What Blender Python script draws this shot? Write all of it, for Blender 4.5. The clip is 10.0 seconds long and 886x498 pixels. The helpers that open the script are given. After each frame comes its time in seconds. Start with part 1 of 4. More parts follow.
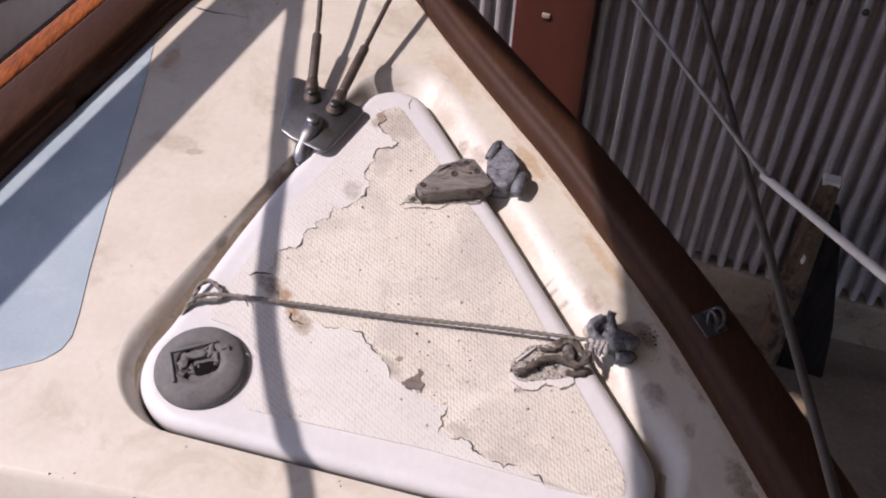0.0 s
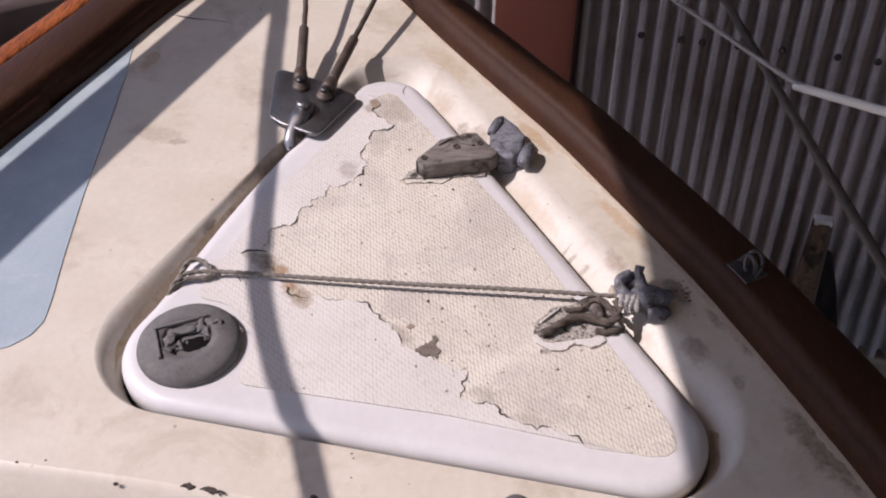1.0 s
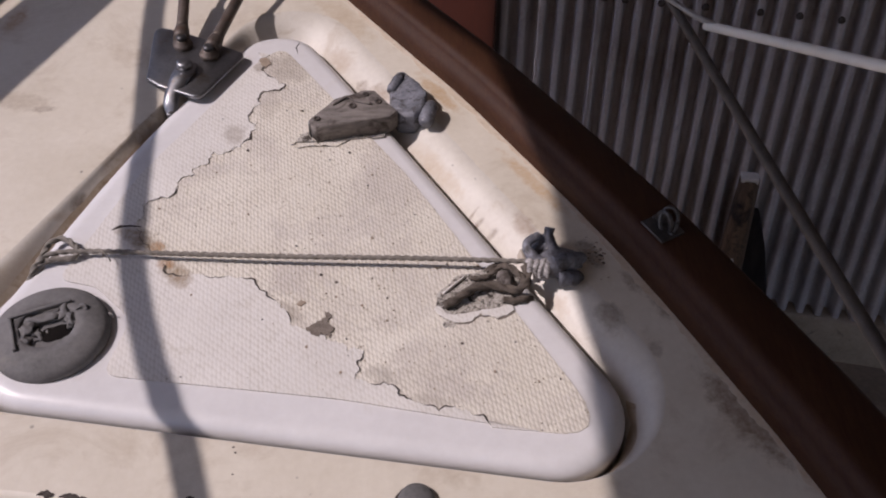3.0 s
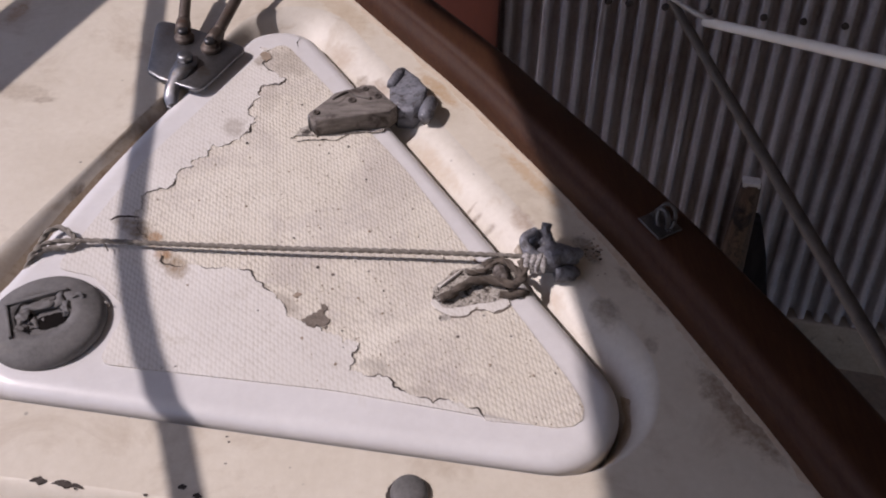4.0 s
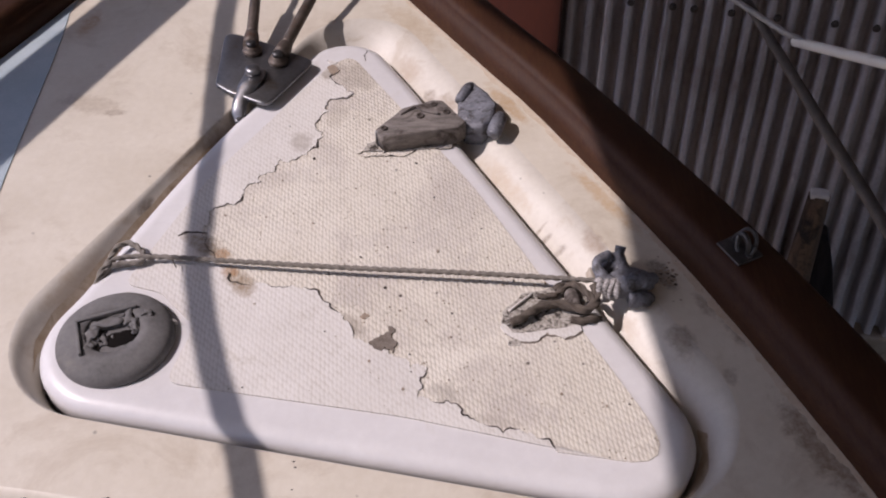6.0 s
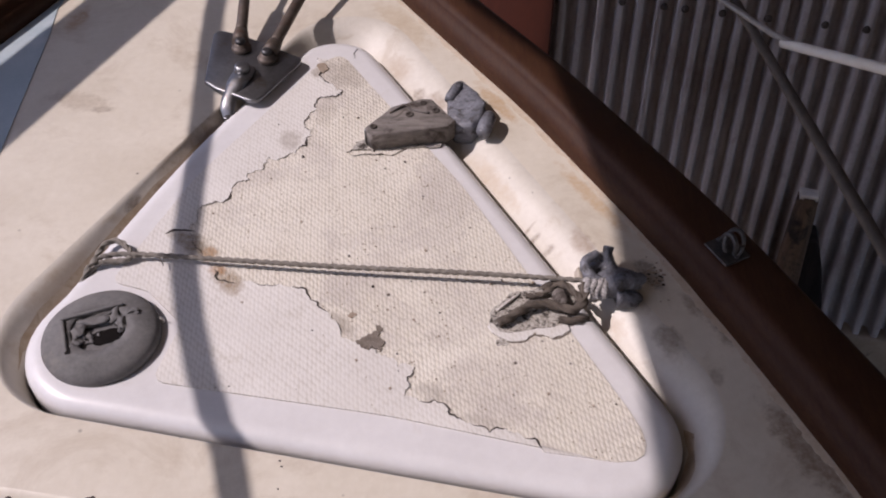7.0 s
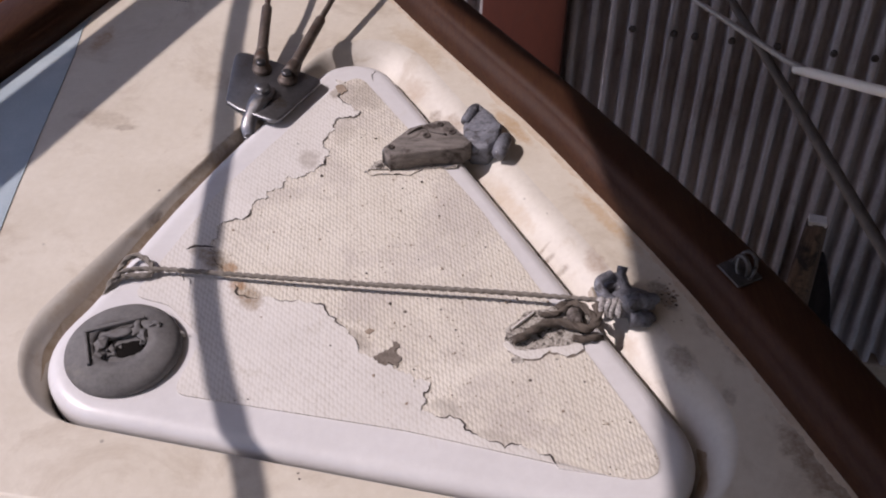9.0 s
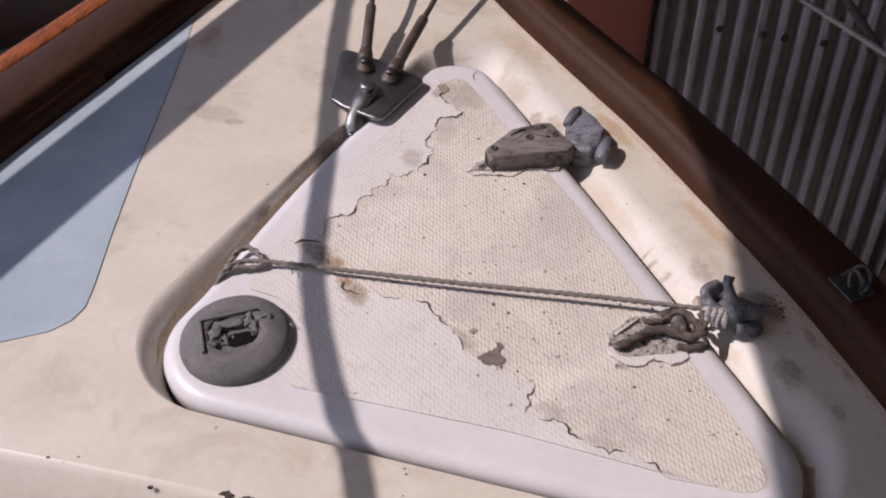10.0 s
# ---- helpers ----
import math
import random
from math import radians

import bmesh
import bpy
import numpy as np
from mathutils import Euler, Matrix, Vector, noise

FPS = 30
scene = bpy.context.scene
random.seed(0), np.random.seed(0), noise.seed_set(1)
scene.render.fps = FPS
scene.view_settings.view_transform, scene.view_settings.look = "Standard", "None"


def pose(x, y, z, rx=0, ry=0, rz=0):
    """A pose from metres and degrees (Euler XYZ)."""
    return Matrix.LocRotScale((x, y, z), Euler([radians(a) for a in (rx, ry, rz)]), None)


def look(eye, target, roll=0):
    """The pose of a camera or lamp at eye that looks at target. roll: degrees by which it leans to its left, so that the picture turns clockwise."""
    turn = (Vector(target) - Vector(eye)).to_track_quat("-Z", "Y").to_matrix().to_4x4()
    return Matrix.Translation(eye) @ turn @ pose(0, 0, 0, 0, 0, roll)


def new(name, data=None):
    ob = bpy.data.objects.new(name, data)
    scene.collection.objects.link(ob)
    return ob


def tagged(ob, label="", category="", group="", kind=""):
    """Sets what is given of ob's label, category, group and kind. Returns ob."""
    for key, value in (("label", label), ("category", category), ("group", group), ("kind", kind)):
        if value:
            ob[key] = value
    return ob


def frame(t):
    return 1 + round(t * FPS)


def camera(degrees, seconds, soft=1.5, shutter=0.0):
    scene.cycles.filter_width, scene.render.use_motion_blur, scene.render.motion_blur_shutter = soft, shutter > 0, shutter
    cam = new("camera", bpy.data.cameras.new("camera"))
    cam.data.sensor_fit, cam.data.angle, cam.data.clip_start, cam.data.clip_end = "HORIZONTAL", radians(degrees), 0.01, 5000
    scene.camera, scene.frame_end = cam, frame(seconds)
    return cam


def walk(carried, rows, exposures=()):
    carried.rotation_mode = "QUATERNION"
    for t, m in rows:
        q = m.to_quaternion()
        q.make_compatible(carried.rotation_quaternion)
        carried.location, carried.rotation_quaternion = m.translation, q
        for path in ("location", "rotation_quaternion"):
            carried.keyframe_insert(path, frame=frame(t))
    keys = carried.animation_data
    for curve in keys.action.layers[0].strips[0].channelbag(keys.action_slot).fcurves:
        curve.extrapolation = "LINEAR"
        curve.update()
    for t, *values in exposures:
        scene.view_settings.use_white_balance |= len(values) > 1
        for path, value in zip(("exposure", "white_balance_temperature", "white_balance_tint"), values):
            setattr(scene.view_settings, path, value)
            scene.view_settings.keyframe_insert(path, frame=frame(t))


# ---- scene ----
cam = camera(53.0, 10.0, soft=2.0)
PATH = [
    (0, (0.029, 0.313, 1.104), (-0.034, 1.507, -0.499), 2.3),
    (0.2, (0.043, 0.298, 1.026), (0.005, 1.611, -0.455), 6.2),
    (0.5, (0.031, 0.241, 0.906), (-0.011, 1.609, -0.552), 3.9),
    (0.7, (0.013, 0.218, 0.870), (0.017, 1.572, -0.575), 4.3),
    (1, (-0.007, 0.212, 0.882), (-0.032, 1.612, -0.546), 1.0),
    (1.2, (-0.005, 0.220, 0.839), (-0.061, 1.557, -0.621), 0.3),
    (1.5, (0.007, 0.232, 0.811), (-0.055, 1.48, -0.751), -1.1),
    (1.7, (0.028, 0.246, 0.787), (-0.029, 1.469, -0.769), -0.2),
    (1.8, (0.030, 0.256, 0.791), (0.035, 1.488, -0.760), 1.5),
    (2, (0.055, 0.267, 0.803), (0.084, 1.553, -0.729), 0.9),
    (2.5, (0.062, 0.276, 0.802), (0.166, 1.621, -0.675), 2.0),
    (2.7, (0.052, 0.277, 0.805), (0.147, 1.627, -0.668), 2.5),
    (3.8, (0.048, 0.266, 0.813), (0.202, 1.624, -0.648), 4.3),
    (4, (0.056, 0.266, 0.801), (0.159, 1.626, -0.662), 3.5),
    (4.5, (0.042, 0.285, 0.798), (0.055, 1.624, -0.686), 1.3),
    (5, (0.038, 0.287, 0.801), (0.004, 1.636, -0.675), -0.0),
    (5.5, (0.033, 0.296, 0.8), (0.007, 1.658, -0.664), 0.3),
    (7, (0.038, 0.302, 0.8), (0.046, 1.661, -0.667), 1.8),
    (7.5, (0.031, 0.298, 0.797), (0.024, 1.653, -0.674), 1.6),
    (8, (0.028, 0.289, 0.799), (0.036, 1.657, -0.66), 2.7),
    (8.5, (0.028, 0.287, 0.807), (0.027, 1.672, -0.636), 2.1),
    (9, (0.026, 0.285, 0.808), (0.018, 1.683, -0.623), 2.0),
    (9.5, (0.023, 0.287, 0.806), (-0.007, 1.679, -0.63), 1.5),
    (10, (-0.025, 0.282, 0.82), (-0.173, 1.66, -0.622), -0.2),
]
# The boat lies bow-up on its cradle; deck things are built level and turned with it.
BOAT = pose(0, 0, 0, 14, 0, 0)
EXPOSURES = [(t, stops + 0.05, 6020, 27) for t, stops in ((0, 0.24), (0.5, 0.28), (1, 0.12), (1.5, -0.23), (2.5, -0.26), (4.5, -0.12), (5.5, -0.08), (10, -0.10))]
walk(cam, [(t, BOAT @ look(eye, target, roll)) for t, eye, target, roll in PATH], EXPOSURES)

# ---- light ----
SUN = Vector((-0.72, -0.02, 0.80)).normalized()      # towards the sun, in the boat's frame
SUN_W = BOAT.to_3x3() @ SUN
world = bpy.data.worlds.new("sky")
scene.world = world
world.use_nodes = True
wn = world.node_tree
sky = wn.nodes.new("ShaderNodeTexSky")
sky.sky_type = "NISHITA"
sky.sun_disc = False
sky.sun_elevation = math.asin(SUN_W.z)
sky.sun_rotation = math.atan2(SUN_W.x, SUN_W.y)
wn.links.new(sky.outputs[0], wn.nodes["Background"].inputs[0])
wn.nodes["Background"].inputs[1].default_value = 0.13
sun_data = bpy.data.lights.new("sun", "SUN")
sun_data.energy, sun_data.angle, sun_data.color = 3.6, radians(0.55), (1.0, 0.92, 0.79)
sun = new("sun", sun_data)
sun.matrix_world = Matrix.Translation((-4, -2, 6)) @ SUN_W.to_track_quat("Z", "Y").to_matrix().to_4x4()


# ---- materials ----
def ramp(nt, src, a, b, ca=(0, 0, 0, 1), cb=(1, 1, 1, 1)):
    r = nt.nodes.new("ShaderNodeValToRGB")
    r.color_ramp.elements[0].position, r.color_ramp.elements[1].position = a, b
    r.color_ramp.elements[0].color, r.color_ramp.elements[1].color = ca, cb
    nt.links.new(src, r.inputs[0])
    return r.outputs[0]


def mixc(nt, fac, a, b, mode="MIX"):
    m = nt.nodes.new("ShaderNodeMix")
    m.data_type, m.blend_type = "RGBA", mode
    for sock, v in ((m.inputs[0], fac), (m.inputs[6], a), (m.inputs[7], b)):
        if isinstance(v, (int, float)):
            sock.default_value = v
        elif isinstance(v, tuple):
            sock.default_value = (*v[:3], 1)
        else:
            nt.links.new(v, sock)
    return m.outputs[2]


def noise_tex(nt, co, scale, detail=6, rough=0.6, stretch=None, warp=0.0):
    n = nt.nodes.new("ShaderNodeTexNoise")
    n.inputs["Scale"].default_value, n.inputs["Detail"].default_value, n.inputs["Roughness"].default_value = scale, detail, rough
    n.inputs["Distortion"].default_value = warp
    if stretch:
        mp = nt.nodes.new("ShaderNodeMapping")
        mp.inputs["Scale"].default_value = stretch
        nt.links.new(co, mp.inputs[0])
        co = mp.outputs[0]
    nt.links.new(co, n.inputs["Vector"])
    return n.outputs["Fac"]


def calc(nt, op, a, b=0.0):
    m = nt.nodes.new("ShaderNodeMath")
    m.operation = op
    for sock, v in zip(m.inputs, (a, b)):
        if isinstance(v, (int, float)):
            sock.default_value = v
        else:
            nt.links.new(v, sock)
    return m.outputs[0]


def specks(nt, co, scale, size, seed=0.0):
    v = nt.nodes.new("ShaderNodeTexVoronoi")
    v.inputs["Scale"].default_value = scale
    mp = nt.nodes.new("ShaderNodeMapping")
    mp.inputs["Location"].default_value = (seed, seed * 0.7, seed * 1.3)
    nt.links.new(co, mp.inputs[0])
    nt.links.new(mp.outputs[0], v.inputs["Vector"])
    return ramp(nt, v.outputs["Distance"], size * 0.6, size, (1, 1, 1, 1), (0, 0, 0, 1))


def stuff(name, dark, light, rough=0.6, metal=0.0, scale=20.0, fine=180.0, bump=0.15, depth=0.002, stain=None, stain_at=(0.58, 0.72), stain_scale=9.0,
          stretch=None, dots=None, extra=None, spec=0.5):
    """A material with variation at two scales, stains and specks of their own, and fine relief."""
    m = bpy.data.materials.new(name)
    m.use_nodes = True
    nt = m.node_tree
    b = nt.nodes["Principled BSDF"]
    co = nt.nodes.new("ShaderNodeTexCoord").outputs["Object"]
    big = noise_tex(nt, co, scale, 5, 0.6, stretch)
    small = noise_tex(nt, co, fine, 4, 0.7, stretch)
    both = calc(nt, "ADD", calc(nt, "MULTIPLY", big, 0.65), calc(nt, "MULTIPLY", small, 0.35))
    col = mixc(nt, ramp(nt, both, 0.34, 0.66), dark, light)
    if stain:
        s = noise_tex(nt, co, stain_scale, 7, 0.68, None, 0.6)
        col = mixc(nt, ramp(nt, s, *stain_at), col, stain)
    if dots:
        for sc, size, colour, lo in dots:
            d = specks(nt, co, sc, size, sc * 0.13)
            gate = ramp(nt, noise_tex(nt, co, sc * 0.35, 3, 0.6), lo, lo + 0.05)
            col = mixc(nt, calc(nt, "MULTIPLY", d, gate), col, colour)
    height = both
    if extra:
        col, height = extra(nt, co, col, both)
    nt.links.new(col, b.inputs["Base Color"])
    r = calc(nt, "ADD", calc(nt, "MULTIPLY", both, 0.22), rough - 0.11)
    nt.links.new(r, b.inputs["Roughness"])
    b.inputs["Metallic"].default_value = metal
    b.inputs["Specular IOR Level"].default_value = spec
    bp = nt.nodes.new("ShaderNodeBump")
    bp.inputs["Strength"].default_value, bp.inputs["Distance"].default_value = bump, depth
    nt.links.new(height, bp.inputs["Height"])
    nt.links.new(bp.outputs[0], b.inputs["Normal"])
    return m


def pip_pattern(gap_tint):
    """Rows of small raised pips of a moulded non-slip panel."""
    def f(nt, co, col, both):
        # a slanted lattice: columns of upright dashes, each column set half a dash along
        def across(vec):
            d = nt.nodes.new("ShaderNodeVectorMath")
            d.operation = "DOT_PRODUCT"
            d.inputs[1].default_value = vec
            nt.links.new(co, d.inputs[0])
            return d.outputs["Value"]
        cell = nt.nodes.new("ShaderNodeCombineXYZ")
        col_at = across((1 / 0.0045, 0.2 / 0.0090, 0.0))
        row_at = across((-0.12 / 0.0090 + 0.5 / 0.0045, 1 / 0.0090 + 0.1 / 0.0090, 0.0))
        nt.links.new(col_at, cell.inputs[0])
        nt.links.new(row_at, cell.inputs[1])
        v = nt.nodes.new("ShaderNodeTexVoronoi")
        v.voronoi_dimensions = "2D"
        v.inputs["Scale"].default_value, v.inputs["Randomness"].default_value = 1.0, 0.26
        nt.links.new(cell.outputs[0], v.inputs["Vector"])
        pip = calc(nt, "SUBTRACT", 0.62, v.outputs["Distance"])
        pits = ramp(nt, v.outputs["Distance"], 0.34, 0.66)
        patchy = ramp(nt, noise_tex(nt, co, 14, 5, 0.65), 0.35, 0.65)
        # gaps between pips tinted darker in patches: their shade put into the colour
        amt = calc(nt, "MULTIPLY", calc(nt, "MULTIPLY", pits, calc(nt, "ADD", calc(nt, "MULTIPLY", patchy, 0.6), 0.4)), gap_tint)
        return mixc(nt, amt, col, (0.38, 0.33, 0.26)), calc(nt, "ADD", pip, calc(nt, "MULTIPLY", both, 0.6))
    return f


def placed_stains(spots):
    """Soft-edged stains at their own places: (x, y, half width, half length, turn, colour, strength)."""
    def f(nt, co, col, both):
        warp = noise_tex(nt, co, 45, 6, 0.7)
        grit = ramp(nt, noise_tex(nt, co, 120, 5, 0.7), 0.34, 0.62)
        for x, y, hw, hl, turn, colour, amount in spots:
            mp = nt.nodes.new("ShaderNodeMapping")
            mp.vector_type = "TEXTURE"
            mp.inputs["Location"].default_value = (x, y, 0)
            mp.inputs["Rotation"].default_value = (0, 0, radians(turn))
            mp.inputs["Scale"].default_value = (hw, hl, 0.05)
            nt.links.new(co, mp.inputs[0])
            far = nt.nodes.new("ShaderNodeVectorMath")
            far.operation = "LENGTH"
            nt.links.new(mp.outputs[0], far.inputs[0])
            edge = calc(nt, "ADD", far.outputs["Value"], calc(nt, "MULTIPLY", calc(nt, "SUBTRACT", warp, 0.5), 1.7))
            mask = ramp(nt, edge, 0.50, 1.0, (1, 1, 1, 1), (0, 0, 0, 1))
            mask = calc(nt, "MULTIPLY", mask, calc(nt, "ADD", calc(nt, "MULTIPLY", grit, 0.5), 0.5))
            col = mixc(nt, calc(nt, "MULTIPLY", mask, amount), col, colour)
        return col, both
    return f


DECK_STAINS = [
    (0.300, 0.912, 0.017, 0.026, 15, (0.25, 0.205, 0.16), 0.85), (0.214, 1.064, 0.014, 0.025, 20, (0.34, 0.25, 0.185), 0.75),
    (0.425, 0.775, 0.028, 0.080, 28, (0.22, 0.15, 0.10), 0.85), (0.368, 0.925, 0.014, 0.030, 30, (0.24, 0.17, 0.11), 0.80),
    (0.292, 1.010, 0.016, 0.030, 25, (0.12, 0.095, 0.075), 0.80), (0.335, 0.965, 0.012, 0.022, 30, (0.24, 0.17, 0.11), 0.70),
    (-0.480, 1.312, 0.055, 0.024, -15, (0.40, 0.33, 0.25), 0.60), (-0.445, 1.295, 0.020, 0.009, 10, (0.30, 0.24, 0.18), 0.60),
    (-0.545, 1.520, 0.016, 0.040, -8, (0.40, 0.25, 0.13), 0.75), (-0.300, 1.230, 0.030, 0.120, -24, (0.46, 0.38, 0.28), 0.55),
    (0.115, 1.335, 0.014, 0.060, 33, (0.50, 0.33, 0.17), 0.75), (0.235, 1.140, 0.012, 0.090, 33, (0.52, 0.35, 0.19), 0.70),
    (-0.03, 1.53, 0.030, 0.090, 33, (0.50, 0.38, 0.24), 0.55), (0.345, 0.865, 0.010, 0.014, 0, (0.26, 0.20, 0.15), 0.60),
]
GUTTER_STAINS = [
    (0.158, 1.086, 0.006, 0.014, -50, (0.20, 0.14, 0.095), 0.90), (0.172, 1.062, 0.007, 0.016, -55, (0.20, 0.14, 0.095), 0.90), (0.150, 1.100, 0.004, 0.018, -50, (0.26, 0.19, 0.13), 0.80),
    (0.030, 1.345, 0.014, 0.030, 30, (0.30, 0.22, 0.15), 0.80), (0.000, 1.372, 0.012, 0.016, 30, (0.24, 0.18, 0.13), 0.80), (-0.035, 1.440, 0.016, 0.040, 35, (0.40, 0.29, 0.19), 0.60),
    (-0.357, 1.118, 0.006, 0.022, -24, (0.14, 0.10, 0.07), 0.85), (-0.300, 1.250, 0.018, 0.110, -24, (0.30, 0.22, 0.14), 0.70), (-0.410, 0.985, 0.016, 0.060, -24, (0.40, 0.30, 0.20), 0.60),
    (0.245, 0.945, 0.012, 0.020, 30, (0.42, 0.28, 0.16), 0.60), (0.105, 1.190, 0.014, 0.080, 30, (0.46, 0.34, 0.21), 0.55),
]
RUST_MARKS = [
    (-0.259, 1.036, 0.042, 0.016, -32, (0.26, 0.195, 0.125), 0.95), (-0.240, 1.024, 0.012, 0.016, 20, (0.40, 0.22, 0.10), 0.70), (-0.212, 0.984, 0.036, 0.015, -48, (0.30, 0.215, 0.135), 0.95),
    (-0.226, 0.999, 0.014, 0.012, 0, (0.40, 0.20, 0.08), 0.60),
]
PANEL_STAINS = RUST_MARKS + [
    (-0.108, 1.392, 0.034, 0.048, 20, (0.36, 0.31, 0.26), 0.75), (-0.128, 1.300, 0.018, 0.032, 0, (0.42, 0.37, 0.31), 0.60), (-0.128, 1.340, 0.014, 0.014, 0, (0.36, 0.31, 0.26), 0.50),
    (0.034, 0.832, 0.022, 0.014, -30, (0.36, 0.32, 0.28), 0.70), (-0.072, 0.922, 0.012, 0.030, 40, (0.34, 0.29, 0.24), 0.75), (0.090, 0.800, 0.030, 0.008, -12, (0.40, 0.35, 0.30), 0.55),
    (0.160, 1.000, 0.014, 0.006, -40, (0.30, 0.25, 0.20), 0.45),
]
PAINT_STAINS = RUST_MARKS + [(-0.172, 1.238, 0.018, 0.024, 0, (0.40, 0.355, 0.31), 0.80), (-0.150, 1.395, 0.012, 0.016, 0, (0.30, 0.25, 0.20), 0.80), (-0.185, 1.383, 0.020, 0.006, 15, (0.36, 0.31, 0.26), 0.60)]


def chain(first, second):
    def f(nt, co, col, both):
        col, both = first(nt, co, col, both)
        return second(nt, co, col, both)
    return f


M = {}
M["gelcoat"] = stuff("aged_cream_gelcoat", (0.592, 0.530, 0.432), (0.707, 0.650, 0.552), 0.42, scale=7, fine=90, bump=0.06, stain=(0.44, 0.36, 0.27), stain_at=(0.53, 0.78),
                     stain_scale=8, dots=[(38, 0.10, (0.09, 0.07, 0.05), 0.60), (15, 0.045, (0.05, 0.04, 0.035), 0.55)], extra=placed_stains(DECK_STAINS))
M["recess"] = stuff("grimy_recess_gelcoat", (0.545, 0.498, 0.430), (0.665, 0.622, 0.549), 0.46, scale=9, fine=120, bump=0.06, stain=(0.40, 0.31, 0.21), stain_at=(0.56, 0.80),
                    stain_scale=14, dots=[(50, 0.16, (0.08, 0.06, 0.045), 0.58)], extra=placed_stains(GUTTER_STAINS + DECK_STAINS[:2]))
M["groove"] = stuff("brown_gutter_dirt", (0.36, 0.27, 0.175), (0.55, 0.47, 0.37), 0.7, scale=30, fine=160, bump=0.1, stain=(0.24, 0.165, 0.10), stain_at=(0.55, 0.72), stain_scale=30)
M["recess_dirt"] = stuff("dark_smudge", (0.33, 0.27, 0.21), (0.56, 0.50, 0.42), 0.7, scale=70, fine=300, bump=0.1)
M["hatch"] = stuff("white_hatch_gelcoat", (0.63, 0.610, 0.602), (0.725, 0.708, 0.700), 0.36, scale=6, fine=80, bump=0.05, stain=(0.55, 0.51, 0.45), stain_at=(0.62, 0.82),
                   stain_scale=10, dots=[(26, 0.07, (0.12, 0.10, 0.08), 0.62)])
M["nonslip"] = stuff("worn_cream_nonslip", (0.655, 0.603, 0.515), (0.755, 0.708, 0.622), 0.75, scale=9, fine=150, bump=0.7, depth=0.0011, stain=(0.58, 0.53, 0.475), stain_at=(0.48, 0.62),
                     stain_scale=7, dots=[(75, 0.16, (0.20, 0.14, 0.09), 0.56), (150, 0.2, (0.30, 0.24, 0.16), 0.5), (28, 0.075, (0.07, 0.05, 0.04), 0.52)], extra=chain(placed_stains(PANEL_STAINS), pip_pattern(0.75)))
M["overpaint"] = stuff("flaking_white_overpaint", (0.655, 0.622, 0.580), (0.74, 0.708, 0.665), 0.6, scale=10, fine=140, bump=0.4, depth=0.0009, stain=(0.50, 0.45, 0.37),
                       stain_at=(0.60, 0.78), stain_scale=13, dots=[(60, 0.12, (0.24, 0.19, 0.13), 0.60)], extra=chain(placed_stains(PAINT_STAINS), pip_pattern(0.48)))
M["blue"] = stuff("faded_blue_nonslip_paint", (0.30, 0.375, 0.420), (0.42, 0.490, 0.530), 0.7, scale=9, fine=300, bump=0.5, depth=0.0012, stain=(0.50, 0.55, 0.57), stain_at=(0.56, 0.8),
                  dots=[(55, 0.12, (0.10, 0.10, 0.10), 0.62)])


def grain(nt, co, col, both):
    g = noise_tex(nt, co, 26, 7, 0.7, (9, 1, 9), 0.4)
    return mixc(nt, ramp(nt, g, 0.42, 0.68), col, (0.035, 0.012, 0.007), "MIX"), calc(nt, "ADD", g, both)


M["varnish"] = stuff("varnished_mahogany", (0.034, 0.0150, 0.0075), (0.064, 0.0270, 0.0125), 0.55, scale=6, fine=70, bump=0.12, extra=grain, spec=0.16)
M["bright_varnish"] = stuff("bright_orange_varnish", (0.26, 0.068, 0.016), (0.36, 0.105, 0.026), 0.6, scale=8, fine=80, bump=0.1, extra=grain, spec=0.15)
M["weathered"] = stuff("weathered_teak", (0.095, 0.081, 0.072), (0.27, 0.238, 0.215), 0.85, scale=30, fine=260, bump=0.6, depth=0.002, stretch=(1, 5, 5), stain=(0.045, 0.032, 0.025),
                       stain_at=(0.5, 0.62), stain_scale=30)
M["rubber"] = stuff("perished_black_rubber", (0.086, 0.082, 0.080), (0.19, 0.181, 0.176), 0.75, scale=18, fine=200, bump=0.35, stain=(0.17, 0.155, 0.135), stain_at=(0.55, 0.75), stain_scale=22)
# near-black that stands for deep shade, with almost no gloss
M["hole"] = stuff("near_black_shade", (0.006, 0.005, 0.005), (0.014, 0.012, 0.011), 0.95, spec=0.05)
# near-black of the slab that stands in for shade beside the post
M["post_shade"] = stuff("near_black_post_shade", (0.010, 0.008, 0.008), (0.028, 0.022, 0.020), 0.9, scale=12, fine=90, bump=0.5, depth=0.006, stretch=(3, 3, 0.4), spec=0.1)
M["steel"] = stuff("stainless_steel", (0.17, 0.17, 0.178), (0.32, 0.32, 0.33), 0.40, 1.0, scale=14, fine=220, bump=0.05, stain=(0.20, 0.15, 0.11), stain_at=(0.58, 0.78), stain_scale=25)
M["dull_steel"] = stuff("tarnished_steel", (0.045, 0.044, 0.046), (0.14, 0.136, 0.14), 0.42, 0.8, scale=30, fine=260, bump=0.1)
M["rusty"] = stuff("rust_stained_steel", (0.055, 0.042, 0.034), (0.15, 0.12, 0.10), 0.55, 0.4, scale=40, fine=300, bump=0.25, stain=(0.10, 0.05, 0.028), stain_at=(0.52, 0.70), stain_scale=50)
